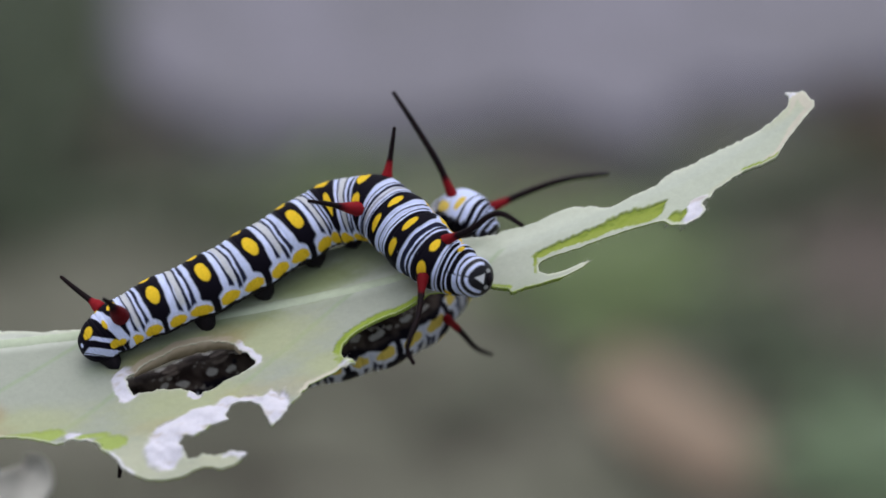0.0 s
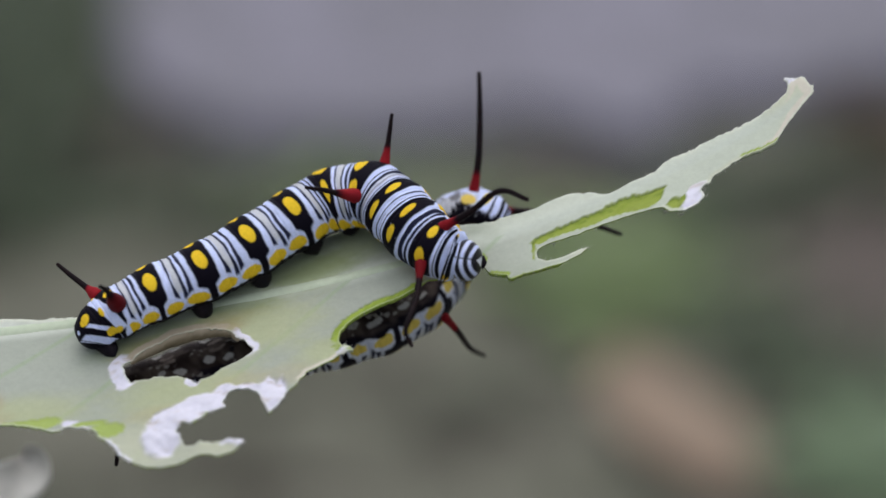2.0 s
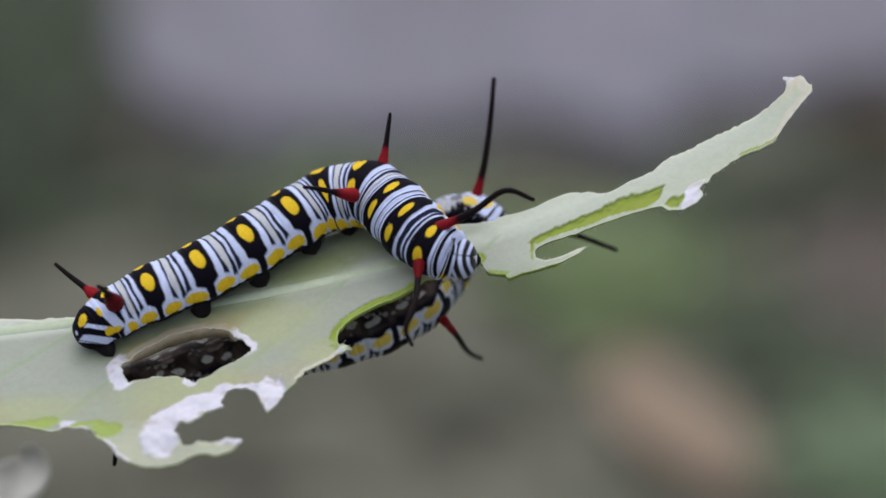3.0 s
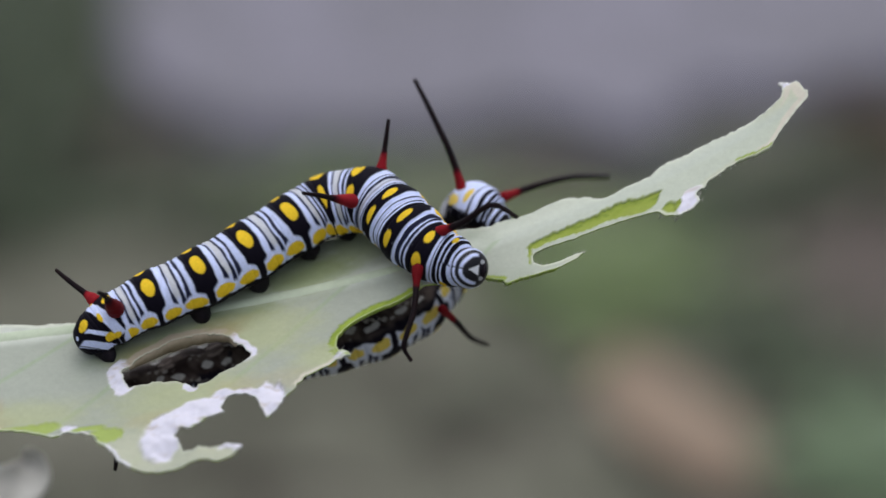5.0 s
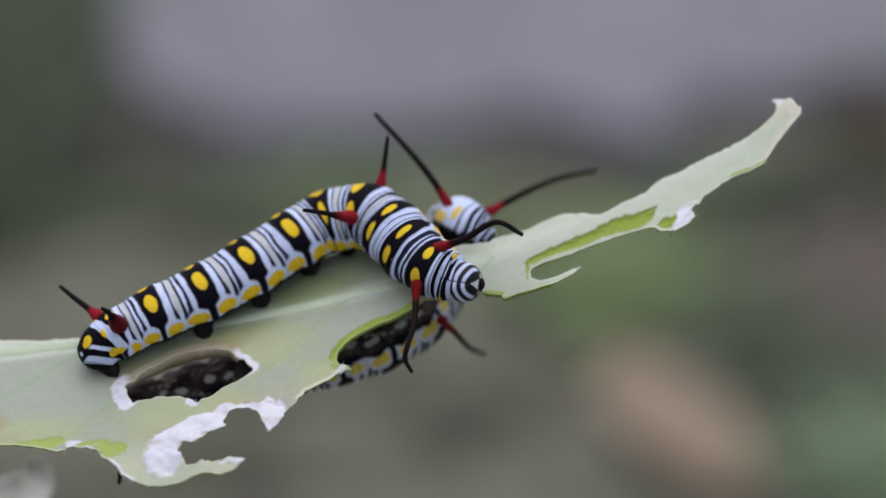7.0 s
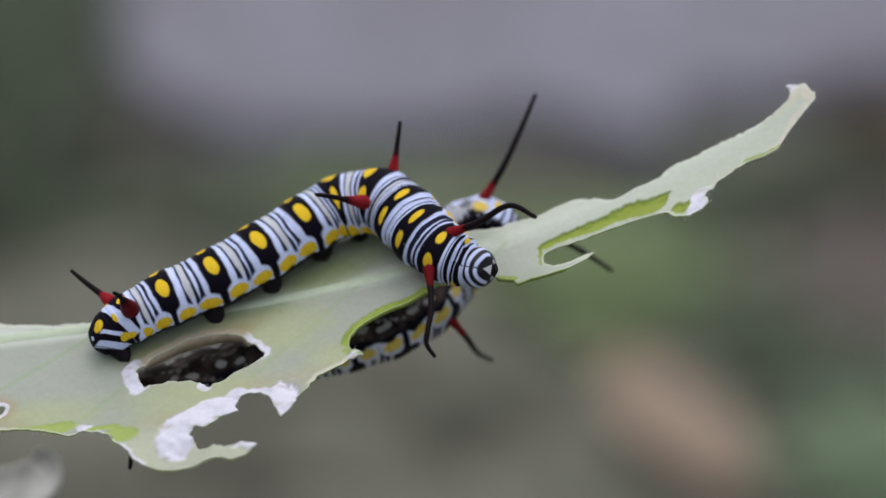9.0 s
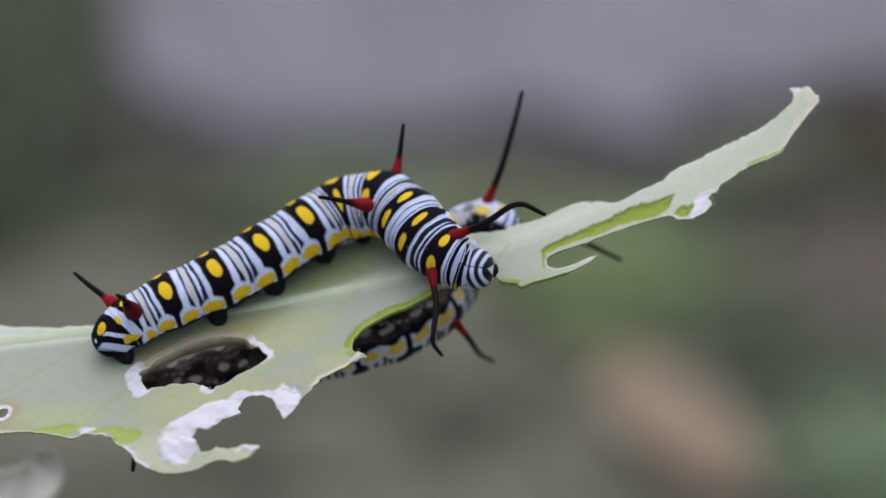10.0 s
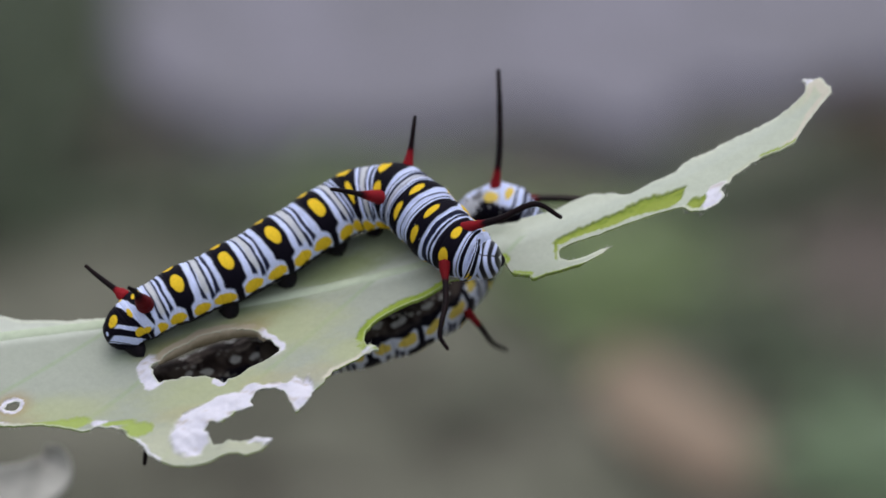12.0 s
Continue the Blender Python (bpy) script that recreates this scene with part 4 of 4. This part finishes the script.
def leg(parent, name, top, foot, thick, label, origin=(0, 0, 0)):
    """A stout proleg or small jointed leg from the belly to its foot."""
    o = np.asarray(origin, float)
    top, foot = np.asarray(top, float) - o, np.asarray(foot, float) - o
    mid = (top + foot) / 2
    v, f = tube(np.array([top, mid, foot]), [thick * 1.35, thick * 1.2, thick * 1.1, thick * 1.0, thick * 0.86, thick * 0.5, thick * 0.06] if name == "proleg" else [thick, thick * 0.8, thick * 0.3], 14, 14)
    return mesh_object(name, v, f, [BLACK_SKIN], parent, label)


def caterpillar_on_top():
    """The feeding caterpillar that crosses the leaf, its foreparts raised and bent round."""
    root = new("caterpillar")
    centres = [(-31.20, -3.20, -9.20), (-30.02, -3.20, -8.12), (-28.47, -3.00, -6.94), (-25.11, -2.20, -5.19), (-20.96, -1.20, -3.38), (-16.94, 0.20, -1.20), (-13.08, 1.60, 1.21),
               (-9.80, 2.60, 3.03), (-6.14, 1.60, 3.62), (-3.89, -0.20, 2.19), (-2.28, -1.80, 0.59), (-0.25, -3.40, -1.08), (1.45, -4.30, -1.90), (2.70, -5.30, -2.36)]
    backs = [(-0.35, -0.66, 0.65), (-0.30, -0.62, 0.70), (-0.28, -0.60, 0.73), (-0.33, -0.54, 0.76), (-0.34, -0.54, 0.75), (-0.36, -0.54, 0.75), (-0.36, -0.54, 0.75),
             (-0.22, -0.62, 0.74), (0.02, -0.86, 0.50), (-0.05, -0.99, 0.10), (-0.20, -0.97, -0.02), (-0.06, -0.99, -0.06), (-0.12, -0.98, -0.12), (-0.55, -0.82, -0.05)]
    radii = [1.3, 1.95, 2.35, 2.6, 2.78, 2.88, 2.9, 2.97, 3.0, 2.95, 2.95, 2.62, 2.18, 1.50]
    v, f, c = body_tube(centres, backs, radii, 0, -0.06, 12.25, 62, 150, 7, (0, 0, 0), dome=0.62, last=11.75)
    mesh_object("body", v, f, [SKIN], root, "banded white, black and yellow body", c)

    def side_point(q, degrees, out=1.0):
        m, t, b, l, r = ring_frame(centres, backs, radii, 0, q)
        a = radians(degrees)
        return m + out * r * (math.cos(a) * b + math.sin(a) * l)

    # claspers at the tail and four pairs of prolegs, those of the arched middle shorter
    for q, reach, girth in ((0.95, 1.55, 0.75), (3.78, 1.42, 0.85), (4.95, 1.30, 0.95), (6.1, 1.22, 1.0), (7.25, 1.20, 0.9)):
        for side in (-1, 1):
            top = side_point(q, side * 150, 0.72)
            foot = side_point(q, side * (154 if q > 1 else 128), reach)
            leg(root, "proleg", top, foot, girth, "stubby black proleg gripping the leaf")
    for q in (10.2, 11.0, 11.6):
        for side in (-1, 1):
            leg(root, "foreleg", side_point(q, side * 150, 0.85), side_point(q, side * 162, 1.35), 0.28, "small black jointed leg")
    # tentacles: tail, middle and front pairs
    tentacle(root, (-30.14, -3.00, -4.93), [(-31.28, -2.60, -4.10), (-32.41, -2.30, -3.26), (-33.45, -2.00, -2.42)], thick=0.26, red=0.20, red_thick=0.46)
    tentacle(root, (-27.89, -5.60, -5.69), [(-28.07, -7.20, -5.17), (-28.34, -8.40, -4.61), (-28.76, -9.20, -4.26)], thick=0.26, red=0.5, red_thick=0.62, tone=0.4)
    tentacle(root, (-5.02, 1.40, 6.28), [(-4.72, 1.20, 7.83), (-4.51, 1.00, 9.33), (-4.31, 0.80, 10.77)], thick=0.25, red=0.38, red_thick=0.42)
    tentacle(root, (-7.46, -0.90, 3.53), [(-8.79, -3.60, 3.68), (-10.20, -5.00, 3.95), (-11.56, -6.00, 4.13)], thick=0.25, red=0.42, red_thick=0.54)
    upper = tentacle(root, (0.29, -5.00, 0.78), [(2.22, -7.20, 1.59), (4.60, -9.00, 3.02), (6.72, -10.00, 2.00)], thick=0.30, red=0.20, red_thick=0.42, tone=0.8)
    lower = tentacle(root, (-1.75, -5.60, -2.68), [(-2.08, -7.40, -5.50), (-2.74, -8.60, -7.39), (-3.02, -8.80, -8.58), (-2.49, -8.80, -9.73)], thick=0.26, red=0.12, red_thick=0.40, tone=0.5)
    # the first ring and the neck with the head turn on the body
    hinges = [ring_frame(centres, backs, radii, 0, q)[0] for q in (11.55, 12.00)]
    v, f, c = body_tube(centres, backs, [r * 1.006 for r in radii], 0, 11.73, 12.62, 80, 150, 7, hinges[0], dome=0.55, last=12.12)
    collar = mesh_object("collar", v, f, [SKIN], root, "narrowly striped first ring", c)
    collar.location = hinges[0] * MM
    v, f, c = body_tube(centres, backs, [r * 1.012 for r in radii], 0, 12.11, 12.60, 80, 150, 7, hinges[1])
    neck = mesh_object("neck", v, f, [SKIN], root, "narrowly striped neck", c)
    neck.location = hinges[1] * MM
    head(neck, (2.68, -5.35, -2.38), (0.40, -0.90, -0.10), (-0.90, -0.35, 0.10), 1.70, hinges[1])
    tagged(root, "black, white and yellow banded caterpillar feeding on the leaf", "caterpillar", group="caterpillars on the leaf")
    return root, collar, neck, hinges, upper, np.array((0.29, -5.00, 0.78)), lower, np.array((-1.75, -5.60, -2.68))


def caterpillar_below():
    """The second caterpillar hangs belly up under the blade; its foreparts come up behind the far edge."""
    root = new("caterpillar")
    centres = [(-30.53, 2.60, -14.09), (-29.05, 2.80, -13.80), (-26.82, 3.00, -13.41), (-22.59, 3.40, -12.13), (-18.32, 3.50, -10.92), (-14.05, 3.60, -10.07), (-9.78, 3.80, -9.18), (-5.65, 4.00, -8.02), (-2.03, 5.60, -6.35), (0.15, 9.00, -4.23), (1.62, 12.20, -1.94)]
    backs = [(-0.3, 0.66, -0.68), (0, 0.70, -0.72), (0, 0.70, -0.72), (0.05, 0.69, -0.72), (0.06, 0.69, -0.72), (0.08, 0.70, -0.70), (0.10, 0.70, -0.70),
             (0.20, 0.68, -0.68), (0.45, 0.62, -0.62), (0.75, 0.48, -0.42), (0.90, 0.40, -0.10)]
    radii = [1.2, 1.9, 2.3, 2.55, 2.7, 2.75, 2.75, 2.7, 2.45, 2.15, 2.1]
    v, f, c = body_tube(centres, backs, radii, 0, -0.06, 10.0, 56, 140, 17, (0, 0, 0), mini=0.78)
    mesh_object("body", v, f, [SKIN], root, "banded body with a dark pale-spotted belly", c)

    def side_point(q, degrees, out=1.0):
        m, t, b, l, r = ring_frame(centres, backs, radii, 0, q)
        a = radians(degrees)
        return m + out * r * (math.cos(a) * b + math.sin(a) * l)

    for q in (0.35, 4.0, 5.0, 6.0, 7.0):
        for side in (-1, 1):
            leg(root, "proleg", side_point(q, side * 152, 0.70), side_point(q, side * 164, 0.95), 0.42, "stubby black proleg gripping the leaf")
    middle = tentacle(root, (0.51, 3.20, -6.38), [(1.74, 5.60, -7.62), (3.01, 8.80, -9.08), (4.51, 11.50, -9.81)], thick=0.27, red=0.26, red_thick=0.32, tone=0.65)
    tentacle(root, side_point(8.0, 35), [(0.83, 8.50, -5.13), (1.15, 11.00, -4.40), (1.48, 13.00, -3.75)], thick=0.28, red=0.2, red_thick=0.34)
    tentacle(root, (-27.77, 0.40, -15.33), [(-28.11, 0.00, -17.14), (-28.36, -0.40, -18.61), (-28.53, -0.60, -20.08)], thick=0.28, red=0.2, red_thick=0.5)
    # foreparts: three rings that swing together, with the head and the front tentacles
    pivot = np.array((1.60, 7.50, 2.12))
    fc = [(1.46, 10.00, 0.05), (1.20, 7.90, 2.40), (1.72, 5.85, 3.02), (2.45, 4.60, 2.72), (3.40, 4.05, 2.15)]
    fb = [(-0.3, 0.8, 0.2), (0.0, 0.6, 0.8), (0.34, -0.10, 0.92), (0.40, -0.15, 0.90), (0.45, -0.15, 0.85)]
    fr = [2.2, 2.35, 2.52, 2.30, 1.72]
    v, f, c = body_tube(fc, fb, fr, 9, 9.0, 12.9, 60, 140, 23, pivot, calm=1.0)
    fore = mesh_object("thorax", v, f, [SKIN], root, "raised striped foreparts behind the leaf edge", c)
    fore.location = pivot * MM
    head(fore, (3.25, 3.65, 2.02), (0.62, -0.62, -0.46), (0.50, -0.05, 0.85), 1.42, pivot)
    left = tentacle(fore, (0.60, 4.95, 4.98), [(-0.71, 4.30, 7.94), (-2.70, 4.30, 11.35), (-4.58, 4.30, 14.30)], origin=pivot, thick=0.30, red=0.20, red_thick=0.42, tone=0.8)
    right = tentacle(fore, (4.75, 5.50, 4.05), [(7.97, 5.39, 5.37), (11.59, 5.39, 6.48), (15.74, 5.39, 7.03)], origin=pivot, thick=0.30, red=0.15, red_thick=0.40, tone=0.75)
    for q in (10.2, 11.0, 11.7):
        for side in (-1, 1):
            m, t, b, l, r = ring_frame(fc, fb, fr, 9, q)
            a, a2 = radians(side * 150), radians(side * 165)
            leg(fore, "foreleg", m + 0.85 * r * (math.cos(a) * b + math.sin(a) * l), m + 1.50 * r * (math.cos(a2) * b + math.sin(a2) * l), 0.40,
                "small black jointed leg", pivot)
    tagged(root, "second banded caterpillar hanging belly up beneath the leaf", "caterpillar", group="caterpillars on the leaf")
    return root, fore, pivot, left, right, middle


first_cat, first_collar, first_neck, neck_hinges, upper_whip, upper_root, lower_whip, lower_root = caterpillar_on_top()
second_cat, second_fore, fore_pivot, left_whip, right_whip, middle_whip = caterpillar_below()


def pale_scrap():
    """A withered pale leaf lower on the plant, a little behind."""
    root = new("withered_leaf")
    n, m = 48, 13
    u, w = np.meshgrid(np.linspace(0, 1, n), np.linspace(-1, 1, m), indexing="ij")
    path = [(-57.5, 23.0, -27.2), (-49.6, 22.5, -25.5), (-45.0, 22.0, -24.2), (-41.9, 21.5, -23.7), (-39.8, 21.5, -22.6), (-39.6, 22.0, -21.4), (-40.8, 22.5, -20.7)]
    c = spline(np.array(path), u[:, 0] * 6)
    t = unit(np.gradient(c, axis=0))
    across = unit(np.stack([-t[:, 2], 0 * t[:, 0] + 0.35, t[:, 0]], -1))
    half = 0.35 + 2.0 * np.sin(math.pi * np.clip(u * 0.94 + 0.03, 0, 1)) ** 0.6 + 0.12 * wave_noise(61, u * 16, w * 2)
    p = c[:, None] + (w * half)[..., None] * across[:, None] + (0.7 * w ** 2)[..., None] * np.array([0, -0.9, 0.2])
    top = p.reshape(-1, 3)
    low = top + np.array([0, 0.25, -0.35])
    k = n * m
    f = []
    for r in range(n - 1):
        for j in range(m - 1):
            i = r * m + j
            f += [(i, i + m, i + m + 1, i + 1), (i + 1 + k, i + m + 1 + k, i + m + k, i + k)]
    ring = list(range(m)) + [r * m + m - 1 for r in range(1, n)] + [(n - 1) * m + j for j in range(m - 2, -1, -1)] + [r * m for r in range(n - 2, 0, -1)]
    f += [(a, b, b + k, a + k) for a, b in zip(ring, ring[1:] + ring[:1])]
    mesh_object("blade", np.vstack([top, low]), f, [PALE_LEAF], root, "pale withered blade")
    v, g = tube(np.array([(-57.50, 23.00, -27.20), (-66.07, 18.00, -27.00), (-75.58, 14.00, -25.96)]), [0.7, 0.9, 1.1], 12, 20)
    mesh_object("petiole", v, g, [STEM], root, "thin leaf stalk")
    return tagged(root, "small pale withered leaf lower on the same plant", "leaf")


withered_leaf = pale_scrap()


# ---- movement ----
# the plant sways in the wind: seconds, x, y, z in millimetres, lean in degrees
SWAY = [
    (0, 0.000, 0.000, -0.000, 0.000),
    (0.5, 0.218, -2.204, 0.870, 0.013),
    (1, -0.708, -1.066, 0.963, -0.070),
    (1.5, 0.123, -1.084, 1.150, -0.066),
    (2, -0.182, -0.885, 1.161, -0.099),
    (2.5, -0.130, -0.194, 1.087, -0.112),
    (3, -0.329, -1.135, 1.206, -0.138),
    (3.2, -0.776, -2.052, 1.357, -0.151),
    (4.8, 0.184, -0.188, 1.074, -0.129),
    (5, -0.474, 0.184, 0.735, -0.268),
    (5.5, -1.252, 1.090, 0.184, -0.311),
    (6, -1.478, 2.072, -0.283, -0.363),
    (6.5, -0.948, 3.151, -0.419, -0.421),
    (6.7, -0.746, 3.380, -0.622, -0.421),
    (8.3, -0.157, 2.077, -0.167, -0.308),
    (8.5, 0.296, 2.077, 0.287, -0.308),
    (9, 0.527, 2.506, 0.674, -0.296),
    (9.5, 0.586, 3.396, 0.511, -0.268),
    (10, 0.812, 2.402, 0.428, -0.220),
    (10.5, 0.959, 2.133, 0.835, -0.283),
    (11, 1.613, 1.558, 1.213, -0.234),
    (11.5, 1.913, 1.662, 1.241, -0.237),
    (12, 1.872, 1.917, 1.129, -0.332),
]
# the second caterpillar: its foreparts shift along the leaf and dip (mm) and turn about x, y, z (degrees), and its front tentacles swing on them
FORE = [
    (0, -0.34, -0.11, 0.3, -0.0, 12.8),
    (0.3, -0.89, -0.19, 1.3, 5.7, 19.0),
    (0.5, 0.27, -0.46, -1.9, 5.3, 8.4),
    (0.8, 1.77, -0.85, -4.9, 9.4, 9.9),
    (1, 0.47, -0.97, -6.8, 5.3, 38.2),
    (1.5, 0.27, -1.02, -5.0, 4.3, 40.2),
    (2, -0.09, -1.17, -3.1, 10.6, 47.6),
    (2.5, -0.24, -1.33, -1.2, 17.5, 49.2),
    (3, -0.40, -1.49, 0.7, 24.5, 50.7),
    (3.2, -0.10, -1.27, -1.5, 16.0, 45.0),
    (4.8, 1.58, -0.44, -6.5, 0.8, 7.4),
    (5, 1.46, -0.22, -1.0, -3.5, 7.0),
    (5.5, 1.21, 0.07, -1.7, -6.6, 3.1),
    (6, 0.34, 0.14, 0.4, -5.3, 11.1),
    (6.5, 0.08, 0.35, 6.0, -5.1, 12.3),
    (6.7, 0.00, 0.28, 6.0, -5.0, 9.5),
    (8.3, -0.03, -1.34, -3.5, 14.4, 56.8),
    (8.5, -0.03, -1.34, -3.5, 14.4, 56.8),
    (9, -0.18, -1.36, -3.9, 12.9, 57.7),
    (9.5, -0.33, -1.38, -4.3, 11.5, 58.5),
    (10, -0.19, -1.50, -4.4, 13.0, 57.6),
    (10.5, -0.05, -1.61, -4.5, 14.6, 56.8),
    (11, 0.26, -1.15, -8.8, 6.3, 42.4),
    (11.5, 0.34, -0.97, -7.7, 3.8, 43.6),
    (12, 0.42, -0.78, -6.6, 1.2, 44.8),
]
LEFT_WHIP = [
    (0, -1.1, -0.9, -13.3),
    (0.3, 0.0, -1.0, -19.2),
    (0.5, 2.7, 1.1, -8.4),
    (0.8, 6.5, 9.3, -8.6),
    (1, 6.7, 31.4, -34.7),
    (1.5, -0.2, 31.0, -41.3),
    (2, 7.8, 26.5, -44.0),
    (2.5, 12.3, 26.7, -42.4),
    (3, 17.6, 20.1, -41.8),
    (3.2, 11.6, 17.9, -40.7),
    (4.8, 7.0, 12.1, -6.1),
    (5, -2.3, 9.5, -8.7),
    (5.5, 1.6, 6.3, -3.1),
    (6, -6.1, 0.3, -13.7),
    (6.5, -11.0, -2.9, -14.2),
    (6.7, -13.9, -10.8, -12.0),
    (8.3, 15.1, 41.0, -45.9),
    (8.5, 15.1, 40.8, -46.1),
    (9, 16.0, 50.6, -43.7),
    (9.5, 12.6, 41.0, -49.6),
    (10, 15.1, 42.5, -46.7),
    (10.5, 17.7, 45.4, -43.1),
    (11, -3.9, 35.7, -47.8),
    (11.5, 6.1, 28.5, -41.0),
    (12, 2.8, 34.7, -43.2),
]
RIGHT_WHIP = [
    (0, -5.1, -0.1, 5.0),
    (0.3, -1.9, -5.6, -8.6),
    (0.5, -3.6, -4.7, 13.9),
    (0.8, -1.0, 4.1, 25.3),
    (1, 9.7, 17.6, -29.0),
    (1.5, 7.8, 17.9, -35.1),
    (2, 13.4, 21.5, -45.7),
    (2.5, 19.0, 20.9, -44.7),
    (3, 20.3, 10.8, -46.8),
    (3.2, 13.6, 11.8, -44.4),
    (4.8, -0.5, 7.4, 23.6),
    (5, -6.8, 8.6, 22.4),
    (5.5, -6.0, 6.7, 25.6),
    (6, -7.9, 2.2, 13.1),
    (6.5, -13.1, 2.6, 10.9),
    (6.7, -12.8, -1.0, 13.6),
    (8.3, 18.8, 27.0, -51.9),
    (8.5, 18.8, 27.0, -51.9),
    (9, 21.4, 35.8, -50.1),
    (9.5, 14.7, 27.4, -55.5),
    (10, 17.5, 29.1, -53.1),
    (10.5, 19.7, 27.1, -51.9),
    (11, 12.1, 19.8, -37.4),
    (11.5, 9.4, 23.1, -39.3),
    (12, 6.5, 25.7, -41.6),
]
# neck of the first: seconds, nod and turn, shared by its two hinges
NECK = [(0, 0, 0), (0.5, 0, 2), (1.0, 0, 12), (1.5, 0, 22), (2.0, -4, 34), (2.5, -8, 45), (3.2, -8, 45), (4.0, -2, 14), (4.8, 0, -2),
        (5.5, 0, 3), (6.0, 0, 10), (6.5, 0, 20), (7.3, 0, 15), (8.3, 0, 3), (9.0, 0, 14), (9.5, 0, 20), (10.0, -4, 30), (10.5, -8, 42), (11.0, -9, 46), (12.0, -9, 46)]
# its front tentacles, and the middle one of the second: seconds, (the middle one's dip in mm,) degrees about x, y, z
UPPER = [
    (0, 0, 0, 0),
    (0.5, -0.8, -1.5, -2.1),
    (1, -6.1, -5.3, 7.4),
    (1.5, -4.9, -2.9, 10.8),
    (2, -6.3, -4.4, 10.6),
    (2.5, -7.5, 2.0, 18.1),
    (3, -8.7, -2.2, 25.7),
    (5, 0.2, 0.4, 0.4),
    (5.5, 1.0, 1.5, 1.1),
    (6, 0.1, 1.1, 4.4),
    (6.5, -0.4, 1.6, 9.5),
    (8.5, 0.4, 1.0, 2.3),
    (9, -1.2, 0.7, 9.1),
    (10, -5.3, -0.6, 20.6),
    (10.5, -5.5, 0.5, 26.0),
    (11, -2.8, 2.7, 26.1),
    (11.5, -3.2, 2.2, 24.8),
    (12, -0.8, 4.4, 26.5),
]
LOWER = [
    (0, 0, 0, 0),
    (0.5, -3.4, 1.4, -0.2),
    (1, -11.8, -2.3, 3.2),
    (1.5, -3.2, -2.2, 1.6),
    (2, -6.2, 0.2, 0.8),
    (3, -6.6, -1.0, 1.5),
    (5, 12.8, -1.5, -1.3),
    (5.5, 7.4, 0.6, -1.3),
    (6, 5.3, -3.0, 0.5),
    (6.5, 3.7, -2.3, 0.4),
    (8.5, 5.3, -5.7, 1.5),
    (9, 2.8, -8.3, 3.1),
    (10, -3.6, -10.0, 5.4),
    (10.5, -3.5, -11.9, 6.3),
    (11, -5.1, -11.4, 6.5),
    (11.5, -3.9, -9.3, 5.2),
    (12, -1.2, -6.5, 3.2),
]
MIDDLE = [
    (0, 0, 0, 0, 0),
    (0.5, -0.37, -0.3, 0.3, 0.3),
    (1, -0.62, -0.6, 0.4, 0.4),
    (1.5, -0.77, -0.5, 1.1, 2.0),
    (2, -1.05, -0.6, 1.5, 2.9),
    (3, -1.33, -0.9, 1.9, 3.5),
    (5, 0.12, 0.1, -0.1, -0.2),
    (5.5, 0.38, 0.2, -0.6, -1.4),
    (6, 0.48, 0.2, -1.0, -2.2),
    (6.5, 0.56, 0.4, -0.6, -1.1),
    (8.5, -0.72, -0.4, 1.3, 2.7),
    (9, -1.11, -0.7, 1.6, 3.1),
    (10, -0.98, -0.5, 1.8, 3.8),
    (10.5, -0.97, -0.6, 1.4, 2.7),
    (11, -0.76, -0.4, 1.4, 3.0),
    (11.5, -0.79, -0.4, 1.2, 2.5),
    (12, -0.70, -0.2, 1.4, 3.2),
]


def swayed(share=1.0):
    return [(t, PLANT @ pose(share * x * MM, share * y * MM, share * z * MM, 0, share * lean, 0)) for t, x, y, z, lean in SWAY]


def turning(root, rows):
    x, y, z = np.asarray(root) * MM
    return [(t, pose(x, y, z, rx, ry, rz)) for t, rx, ry, rz in rows]


def motions():
    walk(milkweed_leaf, swayed())
    walk(first_cat, swayed())
    walk(second_cat, swayed())
    walk(withered_leaf, swayed(0.8))
    ring_rows, neck_rows = [], []
    for t, nod, turn in NECK:
        draw, rise = -0.75 * MM * turn / 45, 0.1 * MM * turn / 45
        ring = Matrix.Translation(neck_hinges[0] * MM) @ pose(draw, 0, rise, nod / 2, 0, 0.78 * turn)
        ring_rows.append((t, ring))
        neck_rows.append((t, ring @ Matrix.Translation((neck_hinges[1] - neck_hinges[0]) * MM) @ pose(draw, 0, rise, nod / 2, 0, 0.34 * turn)))
    walk(first_collar, ring_rows)
    walk(first_neck, neck_rows)
    walk(upper_whip, turning(upper_root, UPPER))
    walk(lower_whip, turning(lower_root, LOWER))
    x, y, z = fore_pivot * MM
    walk(second_fore, [(t, pose(x + out * MM, y, z + dip * MM, rx, ry, rz)) for t, out, dip, rx, ry, rz in FORE])
    x, y, z = middle_whip.location
    walk(middle_whip, [(t, pose(x, y, z + dip * MM, rx, ry, rz)) for t, dip, rx, ry, rz in MIDDLE])
    for whip, rows in ((left_whip, LEFT_WHIP), (right_whip, RIGHT_WHIP)):
        walk(whip, [(t, pose(*whip.location, rx, ry, rz)) for t, rx, ry, rz in rows])


motions()
